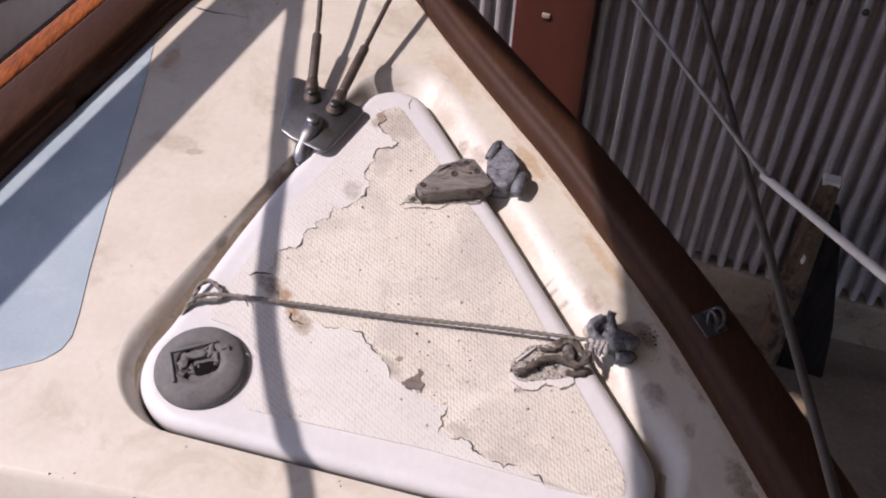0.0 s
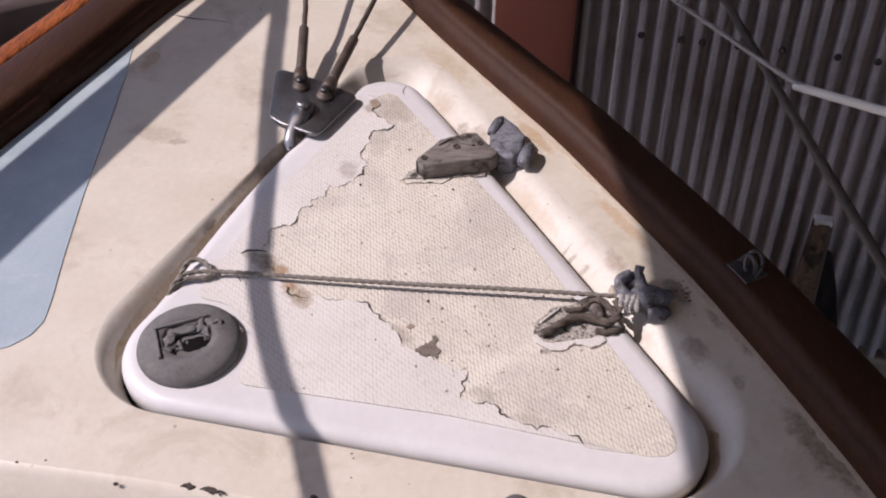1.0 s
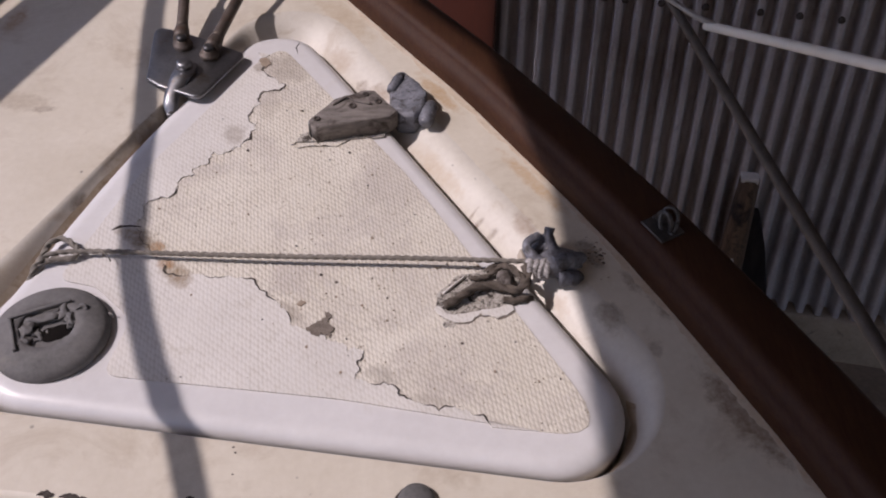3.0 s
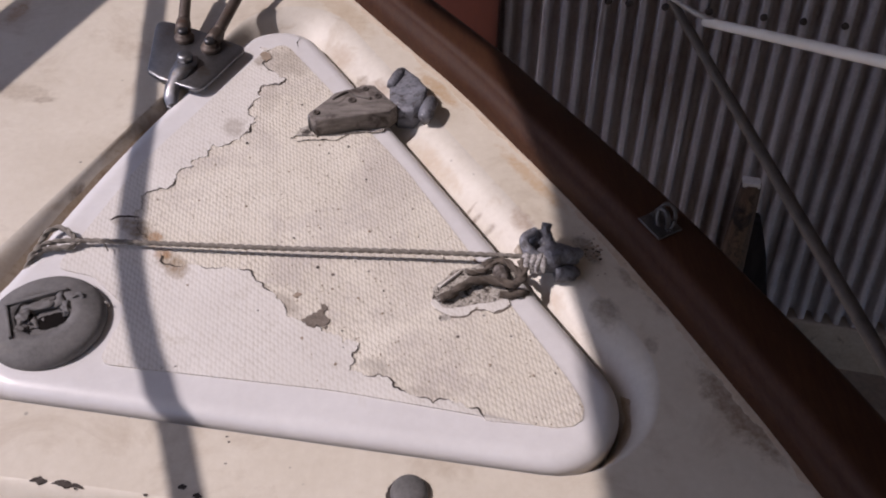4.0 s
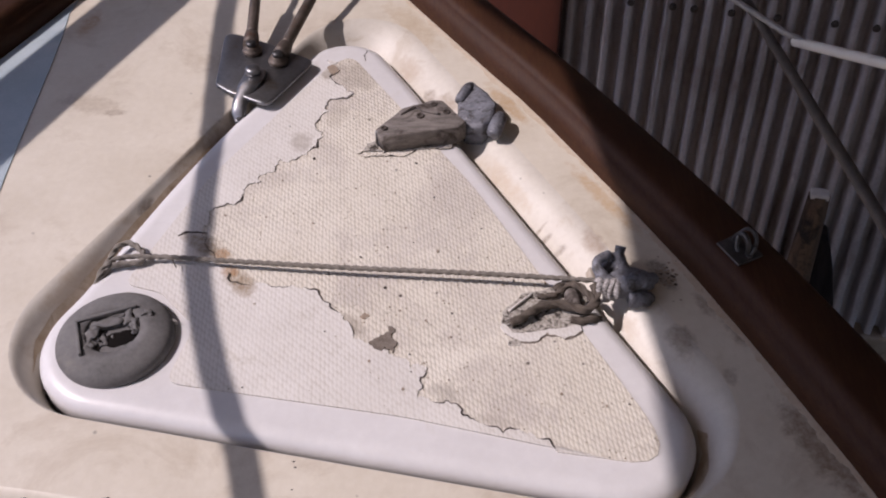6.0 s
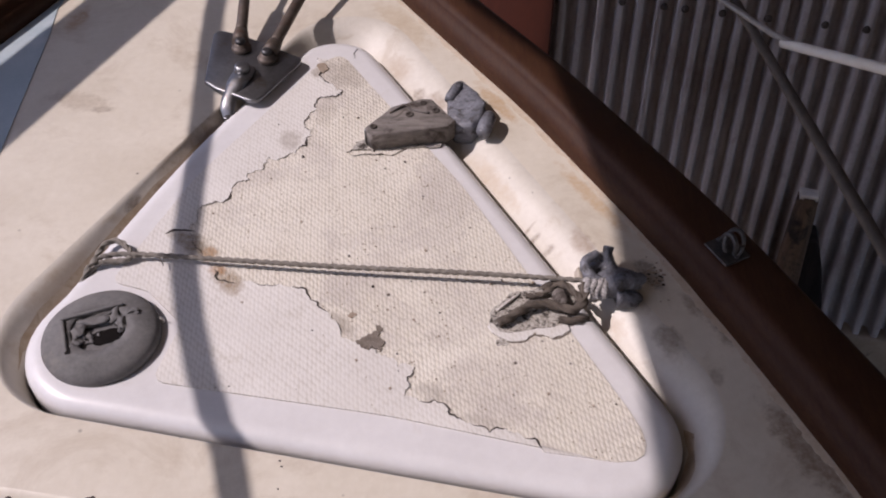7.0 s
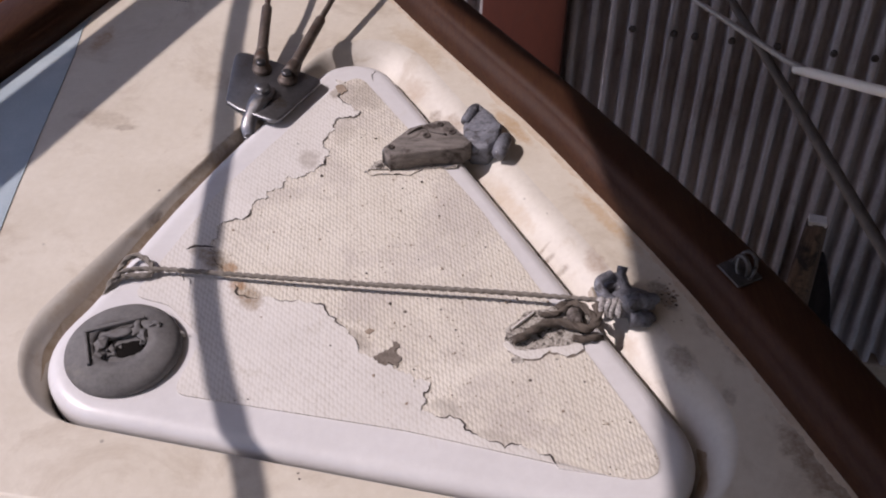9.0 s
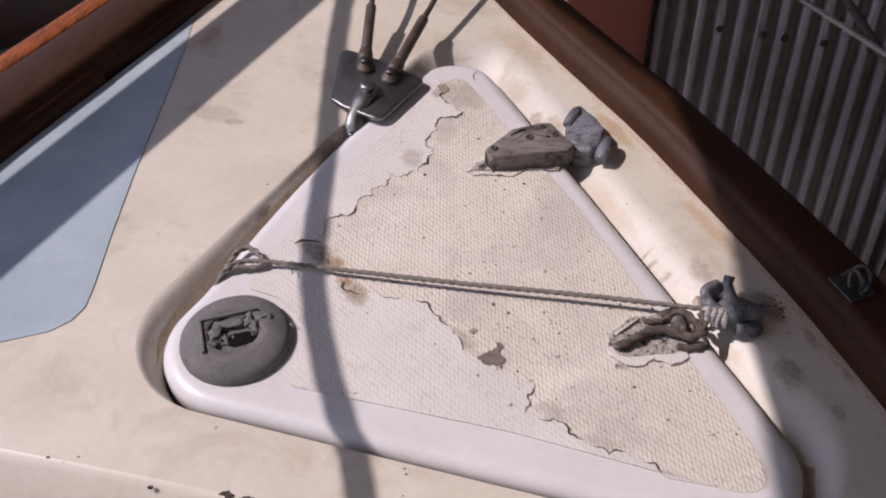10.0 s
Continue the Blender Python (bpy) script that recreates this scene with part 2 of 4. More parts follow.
M["bronze"] = stuff("oxidised_grey_alloy", (0.085, 0.087, 0.100), (0.25, 0.252, 0.285), 0.62, 0.2, scale=45, fine=260, bump=0.9, depth=0.0016, stain=(0.055, 0.050, 0.050), stain_at=(0.50, 0.62), stain_scale=75,
                    dots=[(170, 0.22, (0.48, 0.47, 0.46), 0.6)])
M["cord"] = stuff("grubby_braided_cord", (0.13, 0.115, 0.098), (0.27, 0.242, 0.208), 0.9, scale=120, fine=700, bump=0.6, depth=0.0008)
M["tarcord"] = stuff("dirty_brown_cord", (0.055, 0.043, 0.034), (0.135, 0.11, 0.088), 0.9, scale=120, fine=700, bump=0.6, depth=0.0008)
M["fray"] = stuff("frayed_whipping", (0.05, 0.045, 0.045), (0.70, 0.66, 0.64), 0.9, scale=420, fine=900, bump=1.0, depth=0.002)
M["mortar"] = stuff("pitted_bare_patch", (0.14, 0.115, 0.09), (0.64, 0.60, 0.54), 0.85, scale=320, fine=700, bump=0.8, depth=0.0012, stain=(0.05, 0.04, 0.032), stain_at=(0.51, 0.58), stain_scale=120)
M["rust"] = stuff("rust_streak", (0.23, 0.125, 0.055), (0.45, 0.33, 0.20), 0.8, scale=60, fine=300, bump=0.3, stain=(0.52, 0.46, 0.37), stain_at=(0.5, 0.62), stain_scale=55)
M["dirt"] = stuff("ingrained_brown_dirt", (0.27, 0.205, 0.15), (0.42, 0.35, 0.275), 0.8, scale=60, fine=300, bump=0.2)
M["tan"] = stuff("tan_stained_gelcoat", (0.53, 0.42, 0.29), (0.68, 0.61, 0.51), 0.5, scale=35, fine=200, bump=0.06, stain=(0.30, 0.21, 0.13), stain_at=(0.60, 0.74), stain_scale=60)
M["grey_chip"] = stuff("exposed_grey_brown_filler", (0.12, 0.097, 0.078), (0.25, 0.21, 0.175), 0.85, scale=150, fine=500, bump=0.4)
M["chip"] = stuff("bare_dark_chip", (0.035, 0.028, 0.025), (0.10, 0.085, 0.075), 0.8, scale=150, fine=500, spec=0.1)
M["white_tube"] = stuff("white_plastic_tube", (0.68, 0.66, 0.62), (0.80, 0.78, 0.75), 0.4, scale=15, fine=100, bump=0.05, stain=(0.5, 0.45, 0.38), stain_at=(0.6, 0.8))
M["grey_wire"] = stuff("grey_wire", (0.20, 0.19, 0.18), (0.36, 0.34, 0.33), 0.5, 0.5, scale=60, fine=400)
M["dark_wire"] = stuff("dark_sheathed_wire", (0.030, 0.024, 0.020), (0.075, 0.060, 0.050), 0.65, 0.0, scale=60, fine=400)
M["tin"] = stuff("galvanised_corrugated_sheet", (0.275, 0.247, 0.246), (0.455, 0.420, 0.416), 0.62, 0.0, scale=2.2, fine=60, bump=0.1, stain=(0.20, 0.155, 0.140), stain_at=(0.55, 0.75), stain_scale=2.5,
                 dots=[(9, 0.06, (0.35, 0.33, 0.32), 0.60)])
M["red_paint"] = stuff("red_brown_painted_board", (0.062, 0.013, 0.006), (0.095, 0.021, 0.009), 0.6, scale=7, fine=80, bump=0.1, stretch=(1, 1, 0.3), stain=(0.075, 0.025, 0.014), stain_at=(0.58, 0.75), stain_scale=5)
M["bark"] = stuff("rough_weathered_post", (0.055, 0.035, 0.022), (0.17, 0.11, 0.07), 0.95, scale=14, fine=90, bump=0.9, depth=0.012, stretch=(3, 3, 0.4), stain=(0.02, 0.015, 0.012), stain_at=(0.5, 0.62), stain_scale=12)
M["cut_end"] = stuff("pale_sawn_end", (0.50, 0.46, 0.41), (0.68, 0.65, 0.60), 0.8, scale=25, fine=120)
M["ground"] = stuff("dry_packed_earth", (0.16, 0.115, 0.075), (0.28, 0.21, 0.145), 0.95, scale=2.5, fine=40, bump=0.6, depth=0.01, stain=(0.33, 0.27, 0.2), stain_at=(0.55, 0.75), stain_scale=4)
M["plinth"] = stuff("crumbling_rendered_plinth", (0.22, 0.165, 0.115), (0.38, 0.30, 0.22), 0.9, scale=6, fine=60, bump=0.6, depth=0.006, stain=(0.12, 0.085, 0.06), stain_at=(0.55, 0.7), stain_scale=9)
M["hull_brown"] = stuff("dull_dark_brown", (0.05, 0.03, 0.022), (0.09, 0.055, 0.04), 0.6, scale=4, fine=60)
M["hull"] = stuff("dark_red_hull_paint", (0.11, 0.016, 0.012), (0.17, 0.03, 0.02), 0.5, scale=5, fine=60, bump=0.05)
M["canvas"] = stuff("grey_shade_sheet", (0.30, 0.29, 0.28), (0.42, 0.41, 0.40), 0.85, scale=4, fine=60)


# ---- mesh helpers ----
def mesh_of(name, bm, material, smooth=True):
    me = bpy.data.meshes.new(name)
    bmesh.ops.recalc_face_normals(bm, faces=bm.faces)
    if smooth:
        for f in bm.faces:
            f.smooth = True
    bm.to_mesh(me)
    bm.free()
    me.materials.append(material)
    return me


def part(name, bm, material, parent, label="", smooth=True):
    ob = new(name, mesh_of(name, bm, material, smooth))
    ob.parent = parent
    if label:
        tagged(ob, label)
    return ob


def single(name, bm, material, label, category, kind="", group="", base=None, smooth=True):
    ob = new(name, mesh_of(name, bm, material, smooth))
    ob.matrix_world = BOAT if base is None else base
    return tagged(ob, label, category, group, kind)


def holder(name, label, category, kind="", group="", base=None):
    ob = new(name)
    ob.matrix_world = BOAT if base is None else base
    return tagged(ob, label, category, group, kind)


def sharp(bm, angle=35):
    for e in bm.edges:
        if len(e.link_faces) == 2 and e.calc_face_angle(0) > radians(angle):
            e.smooth = False


def fillet_triangle(corners, radii, n_arc=14, n_edge=18):
    """A closed outline: a triangle with rounded corners, always with the same count of points."""
    out = []
    tang = []
    for i in range(3):
        p, a, b = Vector(corners[i]), Vector(corners[i - 1]), Vector(corners[(i + 1) % 3])
        u, v = (a - p).normalized(), (b - p).normalized()
        half = u.angle(v) / 2
        r = radii[i]
        c = p + (u + v).normalized() * (r / math.sin(half))
        t0, t1 = p + u * (r / math.tan(half)), p + v * (r / math.tan(half))
        a0 = math.atan2(*(t0 - c).yx)
        d = math.atan2(*(t1 - c).yx) - a0
        d = (d + math.pi) % (2 * math.pi) - math.pi
        tang.append([c + r * Vector((math.cos(a0 + d * k / n_arc), math.sin(a0 + d * k / n_arc))) for k in range(n_arc + 1)])
    for i in range(3):
        out += tang[i]
        p, q = tang[i][-1], tang[(i + 1) % 3][0]
        out += [p.lerp(q, k / n_edge) for k in range(1, n_edge)]
    return out


def round_poly(corners, n=6):
    """A closed outline through (x, y, radius) corners, each rounded off."""
    out = []
    count = len(corners)
    for i, (x, y, r) in enumerate(corners):
        p, a, b = Vector((x, y)), Vector(corners[i - 1][:2]), Vector(corners[(i + 1) % count][:2])
        u, v = (a - p), (b - p)
        reach = min(r / math.tan(max(u.angle(v) / 2, 0.05)), u.length * 0.45, v.length * 0.45)
        s0, s1 = p + u.normalized() * reach, p + v.normalized() * reach
        out += [s0.lerp(p, k / n).lerp(p.lerp(s1, k / n), k / n) for k in range(n + 1)]
    return out


def shifted_triangle(corners, offsets):
    """Corners of the triangle whose edges i (corner i to i + 1) are moved outwards by offsets[i]."""
    lines = []
    mid = sum((Vector(c) for c in corners), Vector((0, 0))) / 3
    for i in range(3):
        p, q = Vector(corners[i]), Vector(corners[(i + 1) % 3])
        d = (q - p).normalized()
        nrm = Vector((d.y, -d.x))
        if nrm.dot(mid - p) > 0:
            nrm = -nrm
        lines.append((p + nrm * offsets[i], d))
    res = []
    for i in range(3):
        (p, d), (q, e) = lines[i - 1], lines[i]
        k = ((q - p).x * e.y - (q - p).y * e.x) / (d.x * e.y - d.y * e.x)
        res.append(p + d * k)
    return res


def rings(bm, loops, close_top=False, close_bottom=False):
    """Skin rings of equal length; returns their vertices."""
    rows = [[bm.verts.new(p) for p in lp] for lp in loops]
    n = len(rows[0])
    for r, s in zip(rows, rows[1:]):
        for i in range(n):
            bm.faces.new((r[i], r[(i + 1) % n], s[(i + 1) % n], s[i]))
    if close_top:
        bm.faces.new(rows[0])
    if close_bottom:
        bm.faces.new(rows[-1][::-1])
    return rows


def smooth_line(pts, n=8):
    """Points of a Catmull-Rom curve through pts."""
    pts = [Vector(p) for p in pts]
    ext = [2 * pts[0] - pts[1], *pts, 2 * pts[-1] - pts[-2]]
    out = []
    for a, b, c, d in zip(ext, ext[1:], ext[2:], ext[3:]):
        for k in range(n):
            t = k / n
            out.append(0.5 * (2 * b + (c - a) * t + (2 * a - 5 * b + 4 * c - d) * t * t + (3 * b - a - 3 * c + d) * t ** 3))
    return out + [pts[-1]]


def tube(bm, pts, radius, sides=10, strands=0, lay=0.02, groove=0.22):
    """A round bar along pts; with strands it is a laid or braided cord with twisted grooves."""
    pts = [Vector(p) for p in pts]
    radii = radius if isinstance(radius, (list, tuple)) else [radius] * len(pts)
    loops, run = [], 0.0
    up = Vector((0, 0, 1))
    for i, p in enumerate(pts):
        d = (pts[min(i + 1, len(pts) - 1)] - pts[max(i - 1, 0)]).normalized()
        side = d.cross(up)
        side = side.normalized() if side.length > 1e-4 else Vector((1, 0, 0))
        top = side.cross(d)
        if i:
            run += (p - pts[i - 1]).length
        lp = []
        for k in range(sides):
            a = 2 * math.pi * k / sides
            r = radii[i]
            if strands:
                r *= 1 - groove * (0.5 + 0.5 * math.cos(strands * a + 2 * math.pi * run / lay)) * 1.0
            lp.append(p + (side * math.cos(a) + top * math.sin(a)) * r)
        loops.append(lp)
    rings(bm, loops, True, True)


def resample(pts, step):
    pts = [Vector(p) for p in pts]
    out, need = [pts[0]], step
    for a, b in zip(pts, pts[1:]):
        d = (b - a).length
        pos = 0.0
        while d - pos >= need:
            pos += need
            out.append(a.lerp(b, pos / d))
            need = step
        need -= d - pos
    return out + [pts[-1]]


def cord(bm, pts, r):
    tube(bm, resample(smooth_line(pts, 10), r * 0.24), r * 1.10, 16, 3, r * 3.6, 0.46)


def prism(bm, outline, z0, z1, bevel=0.0, top_shift=None):
    """An upright prism on an outline, with a chamfered top."""
    pts = [Vector((p[0], p[1])) for p in outline]
    mid = sum(pts, Vector((0, 0))) / len(pts)
    inner = []
    for p in pts:
        d = mid - p
        inner.append(p + d.normalized() * min(bevel * 1.3, d.length * 0.5))
    loops = [[(p.x, p.y, z0) for p in pts], [(p.x, p.y, z1 - bevel) for p in pts]]
    if bevel:
        loops.append([(p.x * 0.6 + q.x * 0.4, p.y * 0.6 + q.y * 0.4, z1 - bevel * 0.35) for p, q in zip(pts, inner)])
        loops.append([(q.x, q.y, z1) for q in inner])
    rings(bm, loops, True, True)


def circle(cx, cy, r, n=24, ry=None, rot=0.0):
    ry = ry or r
    c, s = math.cos(rot), math.sin(rot)
    return [(cx + r * math.cos(a) * c - ry * math.sin(a) * s, cy + r * math.cos(a) * s + ry * math.sin(a) * c) for a in (2 * math.pi * k / n for k in range(n))]


def lathe(bm, cx, cy, profile, n=40, ry=1.0):
    """A body of revolution; profile is (radius, z) from the outside inwards."""
    rings(bm, [[(cx + r * math.cos(2 * math.pi * k / n), cy + r * ry * math.sin(2 * math.pi * k / n), z) for k in range(n)] for r, z in profile], True, True)


def jagged(pts, amp, rounds=3, seed=3):
    """A broken line: each stretch is split and its middle thrown aside."""
    rng = random.Random(seed)
    pts = [Vector(p) for p in pts]
    for _ in range(rounds):
        out = [pts[0]]
        for a, b in zip(pts, pts[1:]):
            d = b - a
            out += [a.lerp(b, rng.uniform(0.4, 0.6)) + Vector((-d.y, d.x)) * rng.uniform(-amp, amp), b]
        pts = out
    return pts


def plate_from(bm, outline, z0, z1, holes=()):
    """A flat sheet with a wall round its outline."""
    edges = []
    for loop in (outline, *holes):
        vs = [bm.verts.new((p[0], p[1], z1)) for p in loop]
        edges += [bm.edges.new((vs[i], vs[(i + 1) % len(vs)])) for i in range(len(vs))]
    bmesh.ops.triangle_fill(bm, use_beauty=True, edges=edges)
    for e in edges:
        a, b = e.verts
        c, d = bm.verts.new((a.co.x, a.co.y, z0)), bm.verts.new((b.co.x, b.co.y, z0))
        bm.faces.new((a, b, d, c))
    bmesh.ops.remove_doubles(bm, verts=bm.verts, dist=1e-6)


def blob(bm, cx, cy, cz, rx, ry, rz, seed, rough=0.25, rot=0.0):
    """A lumpy casting."""
    made = bmesh.ops.create_icosphere(bm, subdivisions=3, radius=1.0)["verts"]
    c, s = math.cos(rot), math.sin(rot)
    for v in made:
        k = 1 + rough * noise.noise(v.co * 1.6 + Vector((seed, seed * 2, 0)))
        x, y, z = v.co.x * rx * k, v.co.y * ry * k, v.co.z * rz * k
        v.co = Vector((cx + x * c - y * s, cy + x * s + y * c, cz + z))


def box(bm, cx, cy, cz, sx, sy, sz, rot=0.0, bev=0.0):
    made = bmesh.ops.create_cube(bm, size=1.0)["verts"]
    bmesh.ops.scale(bm, vec=(sx, sy, sz), verts=made)
    if bev:
        es = list({e for v in made for e in v.link_edges})
        made = bmesh.ops.bevel(bm, geom=es, offset=bev, segments=2, affect="EDGES", profile=0.6)["verts"]
    bmesh.ops.rotate(bm, cent=(0, 0, 0), matrix=Matrix.Rotation(rot, 3, "Z"), verts=made)
    bmesh.ops.translate(bm, vec=(cx, cy, cz), verts=made)


# ---- deck ----
LOCKER = [(-0.1285, 1.5427), (-0.468, 0.810), (0.3653, 0.673)]     # bow, port aft, starboard aft
RAIL_R = [(-0.345, 2.10), (-0.235, 1.925), (-0.120, 1.736), (-0.038, 1.603), (0.064, 1.450), (0.143, 1.334), (0.215, 1.212), (0.278, 1.103), (0.335, 0.998), (0.382, 0.900), (0.424, 0.808),
          (0.459, 0.728), (0.520, 0.570), (0.570, 0.400), (0.61, 0.20)]
RAIL_L = [(-0.345, 2.10), (-0.455, 1.88), (-0.561, 1.655), (-0.608, 1.530), (-0.671, 1.368), (-0.744, 1.178), (-0.815, 0.95), (-0.86, 0.66), (-0.92, 0.40), (-0.96, 0.20)]
EDGE = [(-0.86, 0.76), (-0.70, 0.742), (-0.497, 0.724), (-0.371, 0.711), (-0.246, 0.695), (-0.125, 0.676), (-0.008, 0.654), (0.105, 0.633), (0.213, 0.612), (0.281, 0.597), (0.51, 0.55)]


HATCH = shifted_triangle(LOCKER, (0.0, -0.013, 0.009))
HATCH_R = (0.060, 0.093, 0.079)


def hatch_outline(grow):
    """The hatch's outline, grown outwards; its port edge is slightly bowed."""
    tip, tail = Vector(HATCH[0]), Vector(HATCH[1])
    run = tail - tip
    out = Vector((run.y, -run.x)).normalized()
    res = []
    for p in fillet_triangle(shifted_triangle(HATCH, (grow,) * 3), [max(r + grow, 0.01) for r in HATCH_R]):
        s = (p - tip).dot(run) / run.length_squared
        near = max(0.0, 1 - abs((p - tip).dot(out)) / 0.13)
        res.append(p + out * (0.024 * near ** 0.5 * math.sin(math.pi * min(max(s / 0.8, 0), 1))))
    return res


def deck():
    d = holder("deck", "cream painted fibreglass foredeck, stained and chipped", "deck", "structure")
    right = [p.xy for p in smooth_line([(*p, 0) for p in RAIL_R], 4)]
    left = [p.xy for p in smooth_line([(*p, 0) for p in RAIL_L], 4)]
    right = [p for p in right if p.y > 0.53]
    left = [p for p in left if p.y > 0.76]
    outline = right + [Vector(p) for p in EDGE[::-1]][1:-1] + left[::-1][:-1]
    offs = [0.041, 0.011, 0.062]
    outer = fillet_triangle(shifted_triangle(HATCH, offs), (0.098, 0.120, 0.122))
    inner = hatch_outline(0.0035)
    bm = bmesh.new()
    edges = []
    for loop in (outline, outer):
        vs = [bm.verts.new((p.x, p.y, 0)) for p in loop]
        edges += [bm.edges.new((vs[i], vs[(i + 1) % len(vs)])) for i in range(len(vs))]
    bmesh.ops.triangle_fill(bm, use_beauty=True, edges=edges)
    part("deck_top", bm, M["gelcoat"], d, smooth=False)
    # rounded shoulder down into the hatch recess
    bm = bmesh.new()
    loops = []
    for k in range(11):
        t = k / 10
        drop = 0.034 * (1 - math.cos(math.pi * 0.62 * t)) / (1 - math.cos(math.pi * 0.62))
        loops.append([(p.x * (1 - t) + q.x * t, p.y * (1 - t) + q.y * t, -drop) for p, q in zip(outer, inner)])
    loops.append([(q.x, q.y, -0.06) for q in inner])
    rings(bm, loops, False, True)
    sharp(bm, 60)
    part("recess_shoulder", bm, M["recess"], d, "rounded gutter round the hatch, streaked brown with dirt")
    # dirt streaks that lie on the shoulder

    def streak(i0, i1, t0, t1, material, seed, label=""):
        bm = bmesh.new()
        prev = None
        for i in range(i0, i1 + 1):
            p, q = outer[i % len(outer)], inner[i % len(inner)]
            fade = math.sin(math.pi * (i - i0 + 0.15) / (i1 - i0 + 0.3))
            a = t0 + (t1 - t0) * (0.5 - 0.5 * fade) + 0.10 * noise.noise(Vector((i * 0.9, seed, 0)))
            z = t1 - (t1 - t0) * (0.5 - 0.5 * fade) + 0.10 * noise.noise(Vector((i * 0.9, seed + 7, 0)))
            row = []
            for k in range(4):
                t = min(max(a + (z - a) * k / 3, 0.02), 0.985)
                drop = 0.034 * (1 - math.cos(math.pi * 0.62 * t)) / (1 - math.cos(math.pi * 0.62))
                row.append(bm.verts.new((p.x * (1 - t) + q.x * t, p.y * (1 - t) + q.y * t, 0.0006 - drop)))
            if prev:
                for k in range(3):
                    bm.faces.new((prev[k], prev[k + 1], row[k + 1], row[k]))
            prev = row
        part("dirt_streak", bm, material, d, label)
    streak(16, 38, 0.58, 0.97, M["groove"], 1, "long brown dirt streak in the port gutter")

    streak(66, 76, 0.66, 0.97, M["groove"], 3)
    # the step down to the side deck, aft of the locker
    bm = bmesh.new()
    rows = []
    for dy, dz in ((0, 0), (-0.004, -0.0012), (-0.011, -0.007), (-0.050, -0.072), (-0.098, -0.152), (-0.115, -0.172), (-0.135, -0.180), (-0.60, -0.184)):
        rows.append([bm.verts.new((x + (0.09 if x > 0.45 else 0) - (0.06 if x < -0.8 else 0), y + dy, dz)) for x, y in smooth_xy(EDGE, 4)])
    for r, s in zip(rows, rows[1:]):
        for i in range(len(r) - 1):
            bm.faces.new((r[i], r[i + 1], s[i + 1], s[i]))
    part("deck_step", bm, M["gelcoat"], d, "sloping step, greyer cream gelcoat with rust weeps")
    return d


def smooth_xy(pts, n):
    return [(p.x, p.y) for p in smooth_line([(*p, 0) for p in pts], n)]


def rail(name, line, side, widths, outer_bevel, label):
    """A cap rail swept along the deck edge; side is +1 to starboard, -1 to port."""
    pts = [p.xy for p in smooth_line([(*p, 0) for p in line], 16)]
    bm = bmesh.new()
    rows = []
    for i, p in enumerate(pts):
        d = (pts[min(i + 1, len(pts) - 1)] - pts[max(i - 1, 0)]).normalized()
        out = Vector((-d.y, d.x)) * (1 if side > 0 else -1)
        if out.x * side < 0:
            out = -out
        w = widths[0] + (widths[1] - widths[0]) * i / (len(pts) - 1)
        wob = 0.0012 * noise.noise(Vector((p.x * 14, p.y * 14, side)))
        if side < 0 and 1.375 < p.y < 1.47:
            wob += 0.010 * (1 - (p.y - 1.375) / 0.095)
        prof = [(wob, -0.03), (wob, 0.012), (wob * 0.9 + 0.003, 0.022), (wob * 0.5 + 0.010, 0.029), (0.013, 0.0305), (0.016, 0.036), (0.021, 0.0425), (0.028, 0.0445), (w * 0.55, 0.046),
                (w - 0.010, 0.0445), (w - 0.003, 0.041), (w + outer_bevel * 0.6, 0.030 - outer_bevel * 0.25), (w + outer_bevel, 0.016 - outer_bevel * 0.3), (w + outer_bevel, -0.05), (0.0, -0.05)]
        rows.append([(p.x + out.x * u, p.y + out.y * u, z) for u, z in prof])
    rings(bm, rows, True, True)
    sharp(bm, 50)
    return single(name, bm, M["varnish"], label, "toe rail", "structure")


def hull():
    """Both topsides, closed below, so that the deck stands on something."""
    bm = bmesh.new()
    right = [Vector(p) for p in smooth_xy(RAIL_R, 4)]
    left = [Vector(p) for p in smooth_xy(RAIL_L, 4)]
    loop = right + left[::-1][:-1]
    mid = Vector((-0.18, 0.5))
    rows = []
    for z, grow in ((-0.052, 0.065), (-0.20, 0.05), (-0.5, -0.02), (-0.9, -0.14), (-1.15, -0.26)):
        rows.append([(p.x + (p - mid).normalized().x * grow, p.y + (p - mid).normalized().y * grow, z) for p in loop])
    rings(bm, rows, False, True)
    return single("hull", bm, M["hull"], "dark red painted boat hull below the varnished rail", "hull", "structure")


def patch(name, outline, z, thick, material, parent, label="", jag=0.0, seed=1):
    pts = [Vector(p) for p in outline]
    if jag:
        pts = jagged(pts + [pts[0]], jag, 3, seed)[:-1]
    bm = bmesh.new()
    plate_from(bm, pts, z - 0.001, z + thick)
    return part(name, bm, material, parent, label, smooth=False)


the_deck = deck()


def rail_stain(line, side, y0, y1, wide, seed, label):
    """Tan weeping stain on the deck along the foot of a rail."""
    pts = [p for p in (q.xy for q in smooth_line([(*p, 0) for p in line], 8)) if y0 < p.y < y1]
    inner = []
    for i, p in enumerate(pts):
        d = (pts[min(i + 1, len(pts) - 1)] - pts[max(i - 1, 0)]).normalized()
        out = Vector((-d.y, d.x))
        if out.x * side > 0:
            out = -out
        w = wide * (0.45 + 0.9 * abs(noise.noise(Vector((p.x * 17 + seed, p.y * 17, 0)))))
        inner.append(p + out * w)
    patch("rail_stain", pts + jagged(inner[::-1], 0.2, 2, seed), 0.0, 0.0003, M["tan"], the_deck, label)


